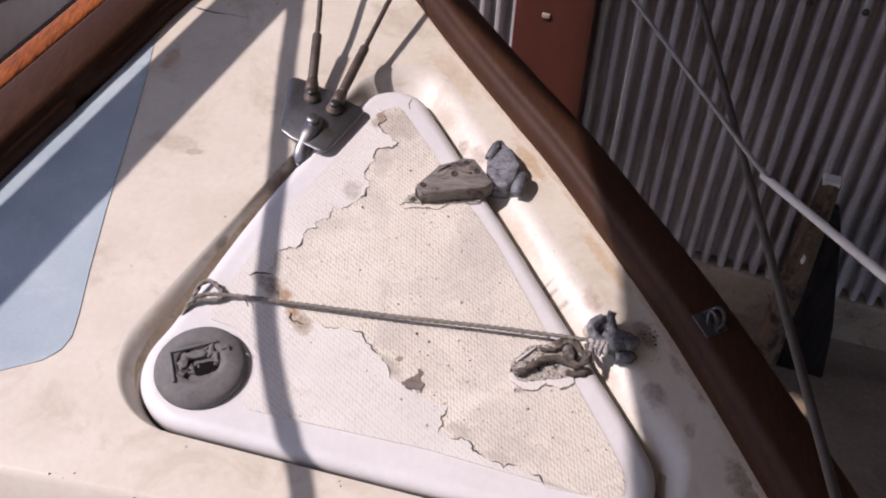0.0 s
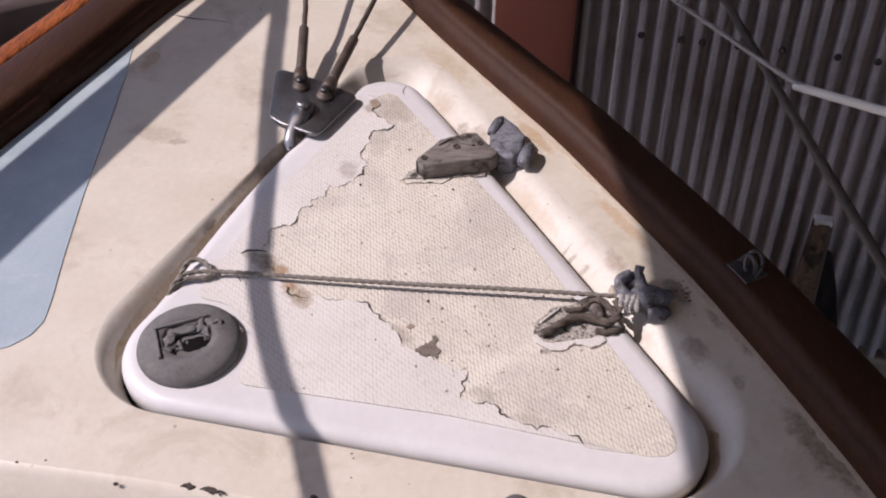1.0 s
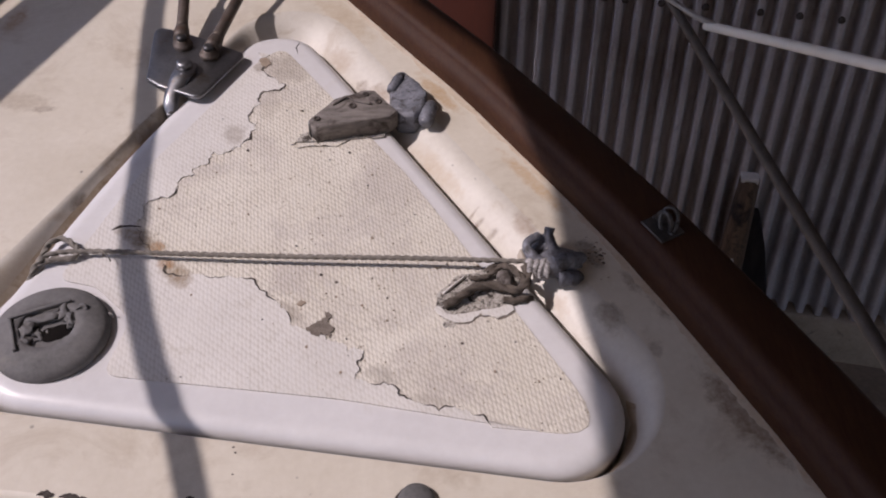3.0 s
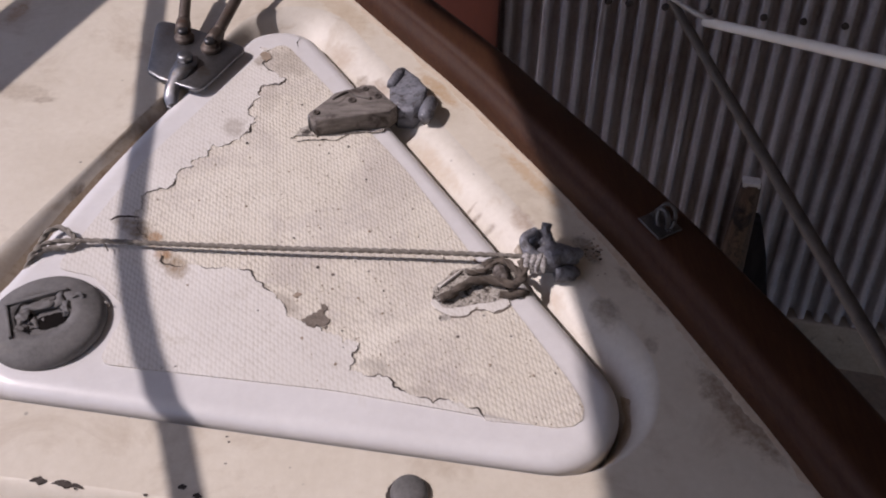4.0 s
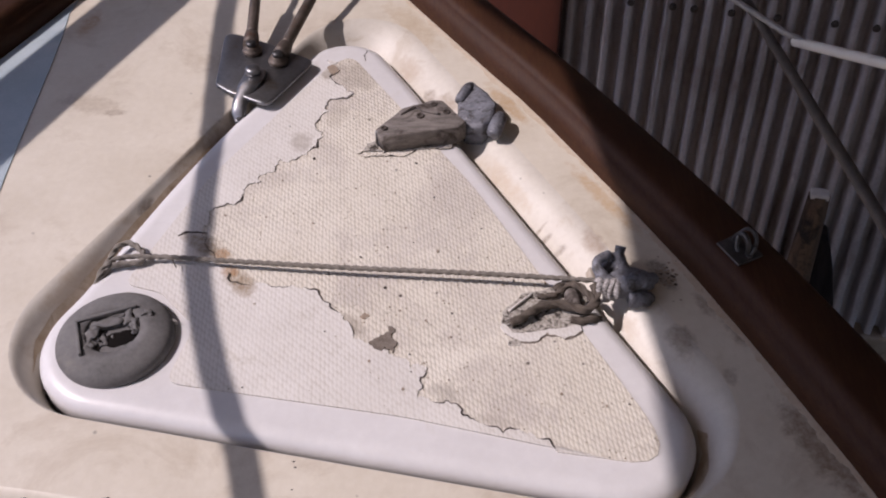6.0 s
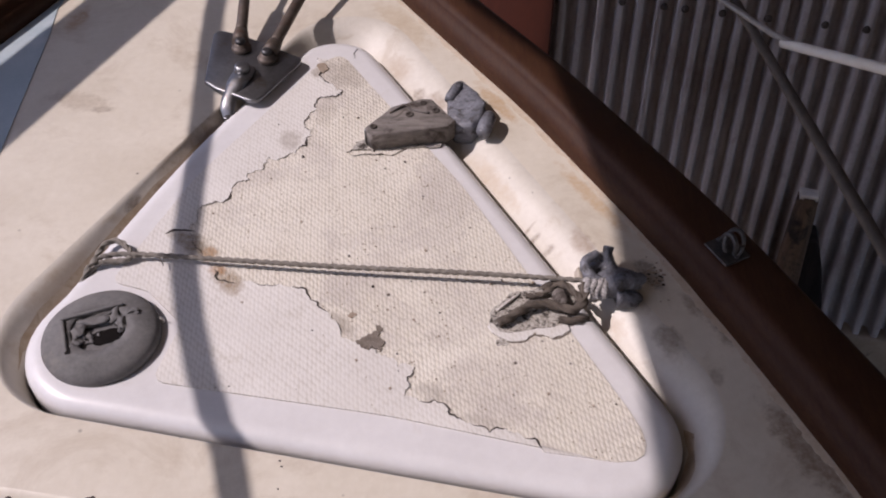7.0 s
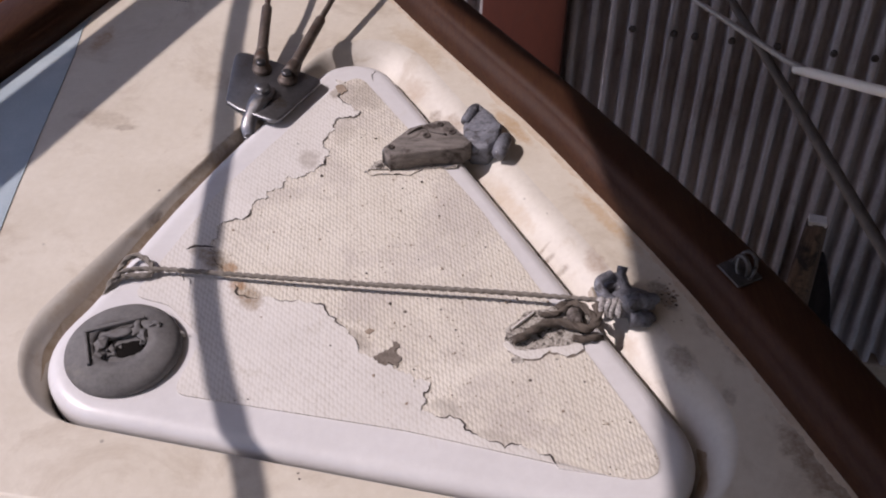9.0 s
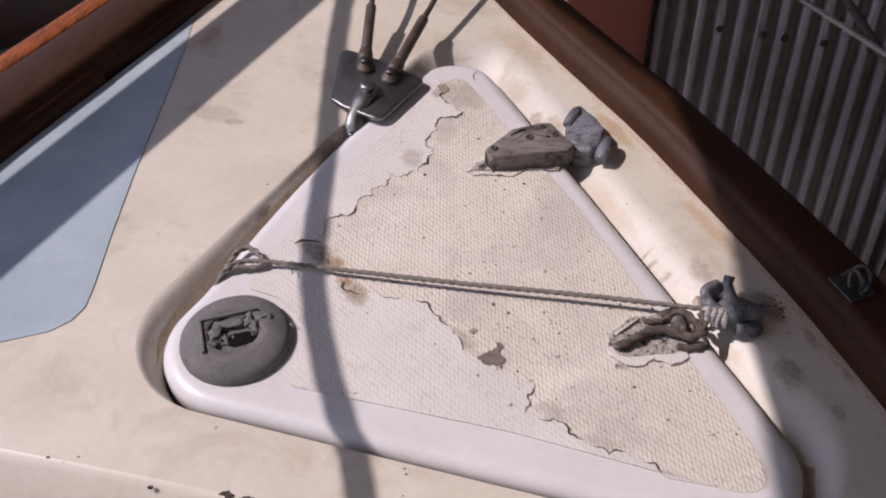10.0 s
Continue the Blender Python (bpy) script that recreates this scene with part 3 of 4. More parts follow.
rail("rail_starboard", RAIL_R, 1, (0.066, 0.100), 0.006, "red-brown varnished wooden toe rail, partly in shade")
rail("rail_port", RAIL_L, -1, (0.098, 0.122), 0.002, "red-brown varnished wooden toe rail with a bright outer edge")
hull()


def side_strip(name, line, side, prof, material, label, category):
    """A strip swept along the outside of a rail; prof is (offset from the rail's foot, z)."""
    pts = [p.xy for p in smooth_line([(*p, 0) for p in line], 8)]
    rows = []
    for i, p in enumerate(pts):
        d = (pts[min(i + 1, len(pts) - 1)] - pts[max(i - 1, 0)]).normalized()
        out = Vector((-d.y, d.x))
        if out.x * side < 0:
            out = -out
        w = 0.100 + 0.024 * i / (len(pts) - 1)
        rows.append([(p.x + out.x * (w + u), p.y + out.y * (w + u), z) for u, z in prof])
    bm = bmesh.new()
    rings(bm, rows, True, True)
    sharp(bm, 50)
    return single(name, bm, material, label, category, "structure")


side_strip("rubbing_strake", RAIL_L, -1, ((0.002, -0.03), (0.002, 0.034), (0.010, 0.038), (0.046, 0.032), (0.062, 0.022), (0.066, 0.008), (0.066, -0.03)), M["bright_varnish"],
           "bright orange varnished rubbing strake outside the port rail", "rubbing strake")
# near-black strip added for the dark shade down the port hull side
side_strip("hull_shade_strip", RAIL_L, -1, ((0.067, -0.05), (0.067, 0.0), (0.080, 0.004), (0.100, -0.002), (0.110, -0.02), (0.110, -0.06)), M["hole"],
           "near-black strip for the shaded hull side to port", "fender")

rail_stain(RAIL_R, 1, 0.62, 1.75, 0.013, 3, "orange-brown stain along the foot of the rail")

# blue non-slip panel on the port side deck
blue = [(-0.560, 1.615), (-0.583, 1.585), (-0.586, 1.545), (-0.576, 1.475), (-0.566, 1.347), (-0.552, 1.160), (-0.540, 1.040), (-0.530, 0.960), (-0.528, 0.925), (-0.536, 0.903), (-0.556, 0.884),
        (-0.608, 0.862), (-0.70, 0.845), (-0.80, 0.835)]
blue = blue[1:]
blue_left = [(-0.806, 0.965), (-0.742, 1.175), (-0.672, 1.360), (-0.625, 1.480), (-0.604, 1.535), (-0.592, 1.553)]
patch("nonslip_panel", blue[:-1] + [(-0.82, 0.838)] + blue_left[:-1], 0.0, 0.0013, M["blue"], the_deck, "faded light blue non-slip paint panel with a dark edge")


# ---- locker hatch ----
def hatch():
    h = holder("locker_hatch", "triangular white anchor locker hatch with flaking non-slip panel", "hatch")
    loops = []
    for t in range(9):
        a = math.pi / 2 * t / 8
        r = 0.020
        inset = r * (1 - math.sin(a))
        lp = hatch_outline(-inset)
        loops.append([(p.x, p.y, -0.016 * (1 - math.cos(a))) for p in lp])
    lp = hatch_outline(0.0)
    loops.append([(p.x, p.y, -0.045) for p in lp])
    flat = hatch_outline(-0.0215)
    loops.insert(0, [(p.x, p.y, 0.0) for p in flat])
    bm = bmesh.new()
    rings(bm, loops, True, True)
    sharp(bm, 60)
    part("lid", bm, M["hatch"], h)
    # worn non-slip panel, cut away round the cowl base
    outline = round_poly([(-0.122, 1.448, 0.035), (0.066, 1.156, 0.5), (0.282, 0.742, 0.040), (-0.010, 0.803, 0.6), (-0.266, 0.838, 0.016), (-0.250, 0.915, 0.035), (-0.300, 0.963, 0.03),
                          (-0.346, 0.975, 0.014), (-0.286, 1.155, 0.4), (-0.160, 1.400, 0.04)])
    bm = bmesh.new()
    plate_from(bm, outline, -0.002, 0.0011)
    part("nonslip_panel", bm, M["nonslip"], h, "worn yellowish cream non-slip panel, pitted and speckled", smooth=False)
    # later coat of white paint, flaked back to a ragged edge
    crack = [(-0.155, 1.431), (-0.143, 1.418), (-0.135, 1.406), (-0.148, 1.388), (-0.139, 1.375), (-0.124, 1.364), (-0.110, 1.351), (-0.118, 1.337), (-0.145, 1.326), (-0.152, 1.292), (-0.155, 1.273), (-0.144, 1.261), (-0.148, 1.228), (-0.160, 1.211), (-0.195, 1.201), (-0.198, 1.180), (-0.218, 1.167), (-0.214, 1.156), (-0.234, 1.139), (-0.233, 1.123), (-0.242, 1.111), (-0.272, 1.099), (-0.267, 1.084), (-0.274, 1.063)]
    crack += [(-0.262, 1.038), (-0.235, 1.003), (-0.205, 0.978), (-0.167, 0.975), (-0.144, 0.976), (-0.115, 0.965), (-0.091, 0.940), (-0.076, 0.924), (-0.070, 0.908), (-0.049, 0.893), (-0.029, 0.882), (-0.007, 0.874), (-0.004, 0.865), (0.014, 0.866), (0.013, 0.856), (0.007, 0.850), (0.011, 0.839), (0.005, 0.828), (0.020, 0.822), (0.038, 0.823), (0.054, 0.806), (0.084, 0.793), (0.095, 0.785), (0.116, 0.788), (0.127, 0.785), (0.150, 0.765)]
    broken = jagged(crack, 0.26, 3, 7)
    end, start = broken[-1], broken[0]
    idx_end = min(range(len(outline)), key=lambda i: (outline[i] - end).length)
    idx_start = min(range(len(outline)), key=lambda i: (outline[i] - start).length)
    # walk the panel's outline from the crack's lower end round the port side to its upper end
    n = len(outline)
    walk_a = [outline[(idx_end + k) % n] for k in range((idx_start - idx_end) % n + 1)]
    walk_b = [outline[(idx_end - k) % n] for k in range((idx_end - idx_start) % n + 1)]
    port = walk_a if min(p.x for p in walk_a) < min(p.x for p in walk_b) else walk_b
    bm = bmesh.new()
    plate_from(bm, broken + port, 0.0, 0.0019)
    part("paint_layer", bm, M["overpaint"], h, "thicker white paint over the panel, flaked to a ragged cracked edge", smooth=False)
    bm = bmesh.new()
    pr = None
    for i, p in enumerate(broken):
        d = broken[min(i + 1, len(broken) - 1)] - broken[max(i - 1, 0)]
        nrm = Vector((d.y, -d.x)).normalized()
        wd = max(0.0, 0.0011 * (0.28 + 2.0 * noise.noise(Vector((p.x * 45, p.y * 45, 2)))))
        q = (bm.verts.new((p.x - nrm.x * wd, p.y - nrm.y * wd, 0.0021)), bm.verts.new((p.x + nrm.x * wd, p.y + nrm.y * wd, 0.0022)))
        if pr:
            bm.faces.new((pr[0], pr[1], q[1], q[0]))
        pr = q
    part("crack_line", bm, M["chip"], h, "thin broken dark line along the cracked paint edge", smooth=False)
    rng = random.Random(5)

    def flake(name, pts, material, z, label, jag, seed):
        patch(name, pts, z, 0.0005, material, h, label, jag, seed)
    flake("chip", [(-0.044, 0.904), (-0.036, 0.908), (-0.031, 0.922), (-0.024, 0.917), (-0.026, 0.903), (-0.020, 0.896), (-0.025, 0.884), (-0.034, 0.891), (-0.040, 0.887), (-0.052, 0.899)], M["grey_chip"], 0.0021, "dark bare chip in the paint", 0.32, 2)
    flake("chip", [(-0.066, 0.935), (-0.060, 0.942), (-0.054, 0.936), (-0.059, 0.930)], M["dirt"], 0.0013, "", 0.2, 4)
    flake("chip", [(-0.154, 1.412), (-0.143, 1.416), (-0.136, 1.402), (-0.141, 1.392), (-0.148, 1.396)], M["dirt"], 0.0021, "", 0.3, 8)
    flake("crack", [(-0.300, 1.054), (-0.292, 1.062), (-0.266, 1.060), (-0.292, 1.0585)], M["chip"], 0.0026, "", 0.05, 14)
    flake("crack", [(-0.098, 1.432), (-0.102, 1.446), (-0.097, 1.460), (-0.1005, 1.446)], M["chip"], 0.0004, "hairline crack in the white gelcoat", 0.05, 15)
    for k in range(110):
        x, y = rng.uniform(-0.2, 0.25), rng.uniform(0.76, 1.30)
        if not inside((x, y), outline):
            continue
        r = rng.choice((0.0005, 0.0007, 0.0009, 0.0012, 0.0016))
        flake("pit", circle(x, y, r, 7, r * rng.uniform(0.6, 1.4)), M["chip"] if k % 3 == 0 else M["dirt"], 0.0021, "", 0.2, k)
    # bare patch beside the starboard aft hinge with curling edges
    flake("bare_patch", [(0.098, 0.944), (0.109, 0.956), (0.123, 0.974), (0.139, 0.978), (0.176, 0.992), (0.188, 0.988), (0.196, 0.973), (0.200, 0.942), (0.194, 0.934), (0.178, 0.928), (0.149, 0.922), (0.128, 0.917), (0.108, 0.914), (0.098, 0.925)], M["mortar"], 0.0012, "pitted bare patch ringed by lifted paint", 0.16, 21)
    # scalloped skin of paint lifted along its lower side
    skin = [(0.099, 0.928), (0.109, 0.916), (0.128, 0.916), (0.150, 0.922), (0.186, 0.930), (0.188, 0.921), (0.180, 0.914), (0.168, 0.909), (0.157, 0.914), (0.146, 0.914), (0.137, 0.905),
            (0.126, 0.903), (0.117, 0.904), (0.108, 0.909), (0.100, 0.915), (0.095, 0.925)]
    # darker shifted copy below the skin: its shade put into colour
    flake("skin_shade", [(x + 0.0008, y - 0.0016) for x, y in skin], M["grey_chip"], 0.0011, "", 0.10, 24)
    flake("paint_skin", skin, M["overpaint"], 0.0022, "scalloped skin of lifted white paint", 0.08, 23)
    flake("chip", [(0.104, 0.901), (0.109, 0.907), (0.113, 0.911), (0.118, 0.904), (0.116, 0.897), (0.106, 0.896)], M["mortar"], 0.0013, "", 0.25, 25)
    bm = bmesh.new()
    tube(bm, smooth_line([(0.106, 0.946, 0.003), (0.118, 0.957, 0.0045), (0.133, 0.972, 0.003)], 6), 0.0017, 6)
    part("paint_curl", bm, M["overpaint"], h)
    return h


def inside(p, loop):
    x, y = p
    odd = False
    for i in range(len(loop)):
        a, b = loop[i], loop[i - 1]
        if (a[1] > y) != (b[1] > y) and x < (b[0] - a[0]) * (y - a[1]) / (b[1] - a[1]) + a[0]:
            odd = not odd
    return odd


hatch()


# ---- fittings on the deck ----
def cowl_base():
    """Perished rubber base with a broken square socket."""
    t = holder("rubber_vent_base", "round perished black rubber vent base with a broken socket", "vent base")
    cx, cy = -0.333, 0.893
    bm = bmesh.new()
    lathe(bm, cx, cy, [(0.0640, 0.0), (0.0645, 0.004), (0.0630, 0.009), (0.058, 0.0135), (0.050, 0.0165), (0.040, 0.0185), (0.030, 0.0195), (0.029, 0.015), (0.028, 0.006), (0.001, 0.006)], 56)
    for v in bm.verts:
        v.co.z += 0.0008 * noise.noise(v.co * 45) if v.co.z > 0.003 else 0
    part("disc", bm, M["rubber"], t)
    bm = bmesh.new()
    plate_from(bm, circle(cx, cy, 0.0300, 24), 0.006, 0.0125)
    part("socket_floor", bm, M["rubber"], t, smooth=False)
    # flat dark patch on the floor, the hole's shade put into colour
    bm = bmesh.new()
    plate_from(bm, jagged([Vector(p) for p in circle(cx + 0.009, cy - 0.006, 0.020, 14, 0.0105, radians(22))] + [Vector(circle(cx + 0.009, cy - 0.006, 0.020, 14, 0.0105, radians(22))[0])], 0.2, 1, 4)[:-1], 0.010, 0.0129)
    part("opening", bm, M["hole"], t, "torn hole, its dark depth drawn as a flat patch", smooth=False)
    rot = radians(22)
    c, s = math.cos(rot), math.sin(rot)

    def at(u, v):
        return cx + u * c - v * s, cy + u * s + v * c
    # raised rim of the socket and torn lumps left in it
    for u, v, lu, lv in ((-0.036, 0.0, 0.004, 0.046), (-0.004, 0.025, 0.068, 0.004)):
        bm = bmesh.new()
        x, y = at(u, v)
        box(bm, x, y, 0.0195, lu, lv, 0.006, rot, 0.0012)
        part("socket_rim", bm, M["rubber"], t)
    for k, (u, v, a, b, z) in enumerate(((-0.022, 0.008, 0.012, 0.015, 0.016), (-0.028, -0.014, 0.008, 0.007, 0.016), (0.002, 0.015, 0.021, 0.008, 0.0155), (0.020, 0.012, 0.009, 0.011, 0.0165),
                                       (0.025, 0.000, 0.0055, 0.011, 0.018), (0.040, 0.012, 0.006, 0.005, 0.018), (-0.012, -0.004, 0.008, 0.010, 0.012))):
        bm = bmesh.new()
        x, y = at(u, v)
        blob(bm, x, y, z - 0.001, a, b, 0.0042, k * 3.1, 0.9, rot)
        for q in bm.verts:
            q.co += Vector((noise.noise(q.co * 170), noise.noise(q.co * 170 + Vector((4, 0, 0))), noise.noise(q.co * 150))) * 0.0028
        part("torn_lump", bm, M["rubber"], t)
    bm = bmesh.new()
    x, y = at(0.058, 0.000)
    box(bm, x + 0.003, y + 0.004, 0.004, 0.012, 0.0016, 0.009, radians(-8))
    part("split", bm, M["overpaint"], t, "pale split in the rim")
    return t


def chain_plate():
    """Steel tang plate with three clevis pins and a bent toggle to the deck."""
    t = holder("stay_plate", "stainless steel stay plate with three bolts and a bent link", "rigging plate")
    z = 0.009
    outline = round_poly([(-0.320, 1.484, 0.016), (-0.309, 1.348, 0.012), (-0.288, 1.331, 0.03), (-0.226, 1.301, 0.018), (-0.172, 1.410, 0.014), (-0.262, 1.461, 0.3)])
    bm = bmesh.new()
    prism(bm, outline, z, z + 0.006, 0.0018)
    sharp(bm, 40)
    part("plate", bm, M["steel"], t)
    for (x, y), rust in (((-0.268, 1.428), True), ((-0.225, 1.403), True), ((-0.2545, 1.364), False)):
        bm = bmesh.new()
        k = 1.0 if rust else 0.85
        lathe(bm, x, y, [(0.0145 * k, z + 0.006), (0.0150 * k, z + 0.011), (0.0125 * k, z + 0.0135), (0.0105 * k, z + 0.0145), (0.0105 * k, z + 0.018), (0.001, z + 0.0182)], 24)
        sharp(bm, 40)
        pin = part("clevis_pin", bm, M["rusty"], t, "rust-stained bolt" if rust else "")
        bm = bmesh.new()
        c = 0.0075 if rust else 0.0110
        lathe(bm, x, y, [(c, z + 0.015), (c * 1.02, z + 0.0225), (c * 0.92, z + 0.0240), (c * 0.60, z + 0.0250), (0.0006, z + 0.0252)], 20)
        part("bolt_head", bm, M["dull_steel"] if rust else M["steel"], pin)
    # forked link under the lowest bolt, twisted and bent down to the deck
    bm = bmesh.new()
    line = smooth_line([(-0.2535, 1.378, z + 0.0095), (-0.2560, 1.360, z + 0.0105), (-0.2600, 1.344, z + 0.0105), (-0.2640, 1.328, z + 0.005), (-0.2685, 1.314, 0.008), (-0.2690, 1.302, 0.001), (-0.2665, 1.290, -0.010)], 8)
    widths = (0.0150, 0.0180, 0.0160, 0.0125, 0.0110, 0.0105, 0.0070)
    loops = []
    for i, p in enumerate(line):
        f = i / (len(line) - 1) * (len(widths) - 1)
        k = min(int(f), len(widths) - 2)
        w = widths[k] + (widths[k + 1] - widths[k]) * (f - k)
        tip = 0.0035 * math.sin(math.pi * min(1.0, i / 24))
        loops.append([(p.x - w, p.y - 0.002, p.z - 0.003 - tip), (p.x - w * 0.92, p.y, p.z + 0.001 - tip), (p.x - w * 0.30, p.y + 0.001, p.z + 0.0035), (p.x + w * 0.35, p.y + 0.001, p.z + 0.0040),
                      (p.x + w * 0.92, p.y, p.z + 0.002), (p.x + w, p.y - 0.002, p.z - 0.002), (p.x, p.y - 0.002, p.z - 0.005)])
    rings(bm, loops, True, True)
    sharp(bm, 40)
    part("bent_link", bm, M["steel"], t, "polished bent link down to the deck")
    bm = bmesh.new()
    box(bm, -0.268, 1.292, -0.016, 0.008, 0.012, 0.026, radians(-20), 0.0015)
    part("deck_eye", bm, M["steel"], t)
    return t


def stay(name, pin, end, beyond, label):
    """A wire stay with a swaged fork terminal."""
    t = holder(name, label, "stay wire", group="stays on the plate")
    p, e, far = Vector((*pin, 0.022)), Vector(end), Vector(beyond)
    d = (e - p).normalized()
    bm = bmesh.new()
    tube(bm, [p + d * 0.005, p + d * 0.014, p + d * 0.026, p + d * 0.034], [0.0125, 0.0120, 0.0110, 0.0072], 14)
    part("fork", bm, M["rusty"], t)
    bm = bmesh.new()
    tube(bm, [p + d * 0.030, p + d * 0.036, p + d * 0.060, e - d * 0.004, e], [0.0098, 0.0088, 0.0086, 0.0084, 0.0062], 14)
    part("terminal", bm, M["rusty"], t, "brown-stained swaged terminal")
    bm = bmesh.new()
    tube(bm, resample([e - d * 0.003, e + d * 0.05, far], 0.008), 0.0050, 10, 5, 0.03, 0.14)
    part("wire", bm, M["rusty"], t)
    return t


def wedge_block():
    """Tapered weathered wooden block under the forward hinge."""
    bm = bmesh.new()
    foot = [(-0.067, 1.236), (-0.055, 1.221), (0.044, 1.244), (0.055, 1.256), (0.022, 1.303), (0.006, 1.303), (-0.034, 1.282)]
    n = 4
    pts = []
    for i, p in enumerate(foot):
        q = foot[(i + 1) % len(foot)]
        pts += [Vector(p).lerp(Vector(q), k / n) for k in range(n)]
    prism(bm, pts, 0.0, 0.029, 0.0018)
    for v in bm.verts:
        f = noise.noise(v.co * 60)
        v.co += Vector((0.0004 * f, 0.0005 * noise.noise(v.co * 90 + Vector((9, 0, 0))), 0.0016 * f if v.co.z > 0.02 else 0))
    sharp(bm, 45)
    t = holder("hinge_block", "weathered grey-brown tapered wooden block on the hatch", "wooden block")
    part("block", bm, M["weathered"], t)
    for x, y, r in ((-0.008, 1.266, 0.006), (0.028, 1.276, 0.0055), (0.010, 1.292, 0.005), (-0.056, 1.238, 0.005)):
        bm = bmesh.new()
        lathe(bm, x, y, [(r, 0.0275), (r * 0.95, 0.0302), (r * 0.55, 0.0306), (r * 0.5, 0.0295), (0.0006, 0.0295)], 14)
        part("screw_head", bm, M["chip"], t)
    bm = bmesh.new()
    tube(bm, smooth_line([(-0.036, 1.268, 0.0296), (-0.016, 1.284, 0.0312), (-0.004, 1.276, 0.0308), (0.018, 1.270, 0.0302)], 6), 0.0022, 6)
    part("splinter", bm, M["weathered"], t)
    bm = bmesh.new()
    lathe(bm, -0.0655, 1.236, [(0.0028, 0.004), (0.0028, 0.024), (0.0018, 0.0255), (0.0004, 0.0255)], 10)
    part("copper_tack", bm, M["steel"], t)
    patch("torn_paint", [(-0.092, 1.215), (-0.080, 1.236), (-0.066, 1.240), (-0.056, 1.218), (0.036, 1.238), (0.035, 1.231), (-0.04, 1.212), (-0.07, 1.211)], 0.0016, 0.0014, M["mortar"], t,
          "torn paint round the block", 0.22, 31)
    return t


def corrode(bm, split=False, amount=1.0):
    """Pits and blisters of a corroded casting."""
    if split:
        bmesh.ops.triangulate(bm, faces=bm.faces[:])
        for _ in range(2):
            bmesh.ops.subdivide_edges(bm, edges=bm.edges[:], cuts=1, use_grid_fill=True)
    for v in bm.verts:
        v.co += Vector((noise.noise(v.co * 150), noise.noise(v.co * 150 + Vector((3, 0, 0))), noise.noise(v.co * 140 + Vector((0, 7, 0))))) * 0.0016 * amount
        v.co.z += 0.0010 * amount * noise.noise(v.co * 420)


def hinge_forward():
    t = holder("hinge", "corroded grey alloy hinge beside a wooden block", "hinge", group="hatch hinges")
    bm = bmesh.new()
    foot = [(0.044, 1.282), (0.056, 1.258), (0.078, 1.256), (0.092, 1.268), (0.098, 1.300), (0.086, 1.330), (0.066, 1.356), (0.050, 1.350), (0.044, 1.318)]
    prism(bm, [p for a, b in zip(foot, foot[1:] + foot[:1]) for p in (a, ((a[0] + b[0]) / 2, (a[1] + b[1]) / 2))], -0.012, 0.021, 0.0045)
    for v in bm.verts:
        v.co.z += (0.002 * noise.noise(v.co * 30) + (v.co.x - 0.065) * 0.25) if v.co.z > 0 else 0
    corrode(bm, True, 0.5)
    part("leaf", bm, M["bronze"], t)
    for k, (x0, y0, x1, y1, r, z) in enumerate(((0.046, 1.318, 0.064, 1.356, 0.0085, 0.014), (0.093, 1.246, 0.104, 1.288, 0.0108, 0.013))):
        bm = bmesh.new()
        tube(bm, smooth_line([(x0, y0, z), ((x0 + x1) / 2, (y0 + y1) / 2, z + 0.005), (x1, y1, z)], 5), [r * 0.8, r * 0.95, r, r, r, r, r, r, r, r * 0.95, r * 0.75], 14)
        for v in bm.verts:
            v.co += Vector((noise.noise(v.co * 110), noise.noise(v.co * 110 + Vector((5, 0, 0))), noise.noise(v.co * 90))) * 0.0012
        part("knuckle", bm, M["bronze"], t)
    bm = bmesh.new()
    lathe(bm, 0.058, 1.338, [(0.005, 0.016), (0.005, 0.026), (0.003, 0.027), (0.001, 0.027)], 10)
    part("bolt", bm, M["bronze"], t)
    return t


def rough_bar(pts, radii, amp=0.0016, sides=14):
    """A cast bar of changing thickness with a pitted skin."""
    bm = bmesh.new()
    line = resample(smooth_line(pts, 6), 0.0018)
    n = len(line) - 1
    rs = []
    for i in range(n + 1):
        f = i / n * (len(radii) - 1)
        k = min(int(f), len(radii) - 2)
        rs.append(radii[k] + (radii[k + 1] - radii[k]) * (f - k))
    tube(bm, line, rs, sides)
    for v in bm.verts:
        v.co += Vector((noise.noise(v.co * 130), noise.noise(v.co * 130 + Vector((3, 0, 0))), noise.noise(v.co * 120 + Vector((0, 5, 0))))) * amp
    return bm


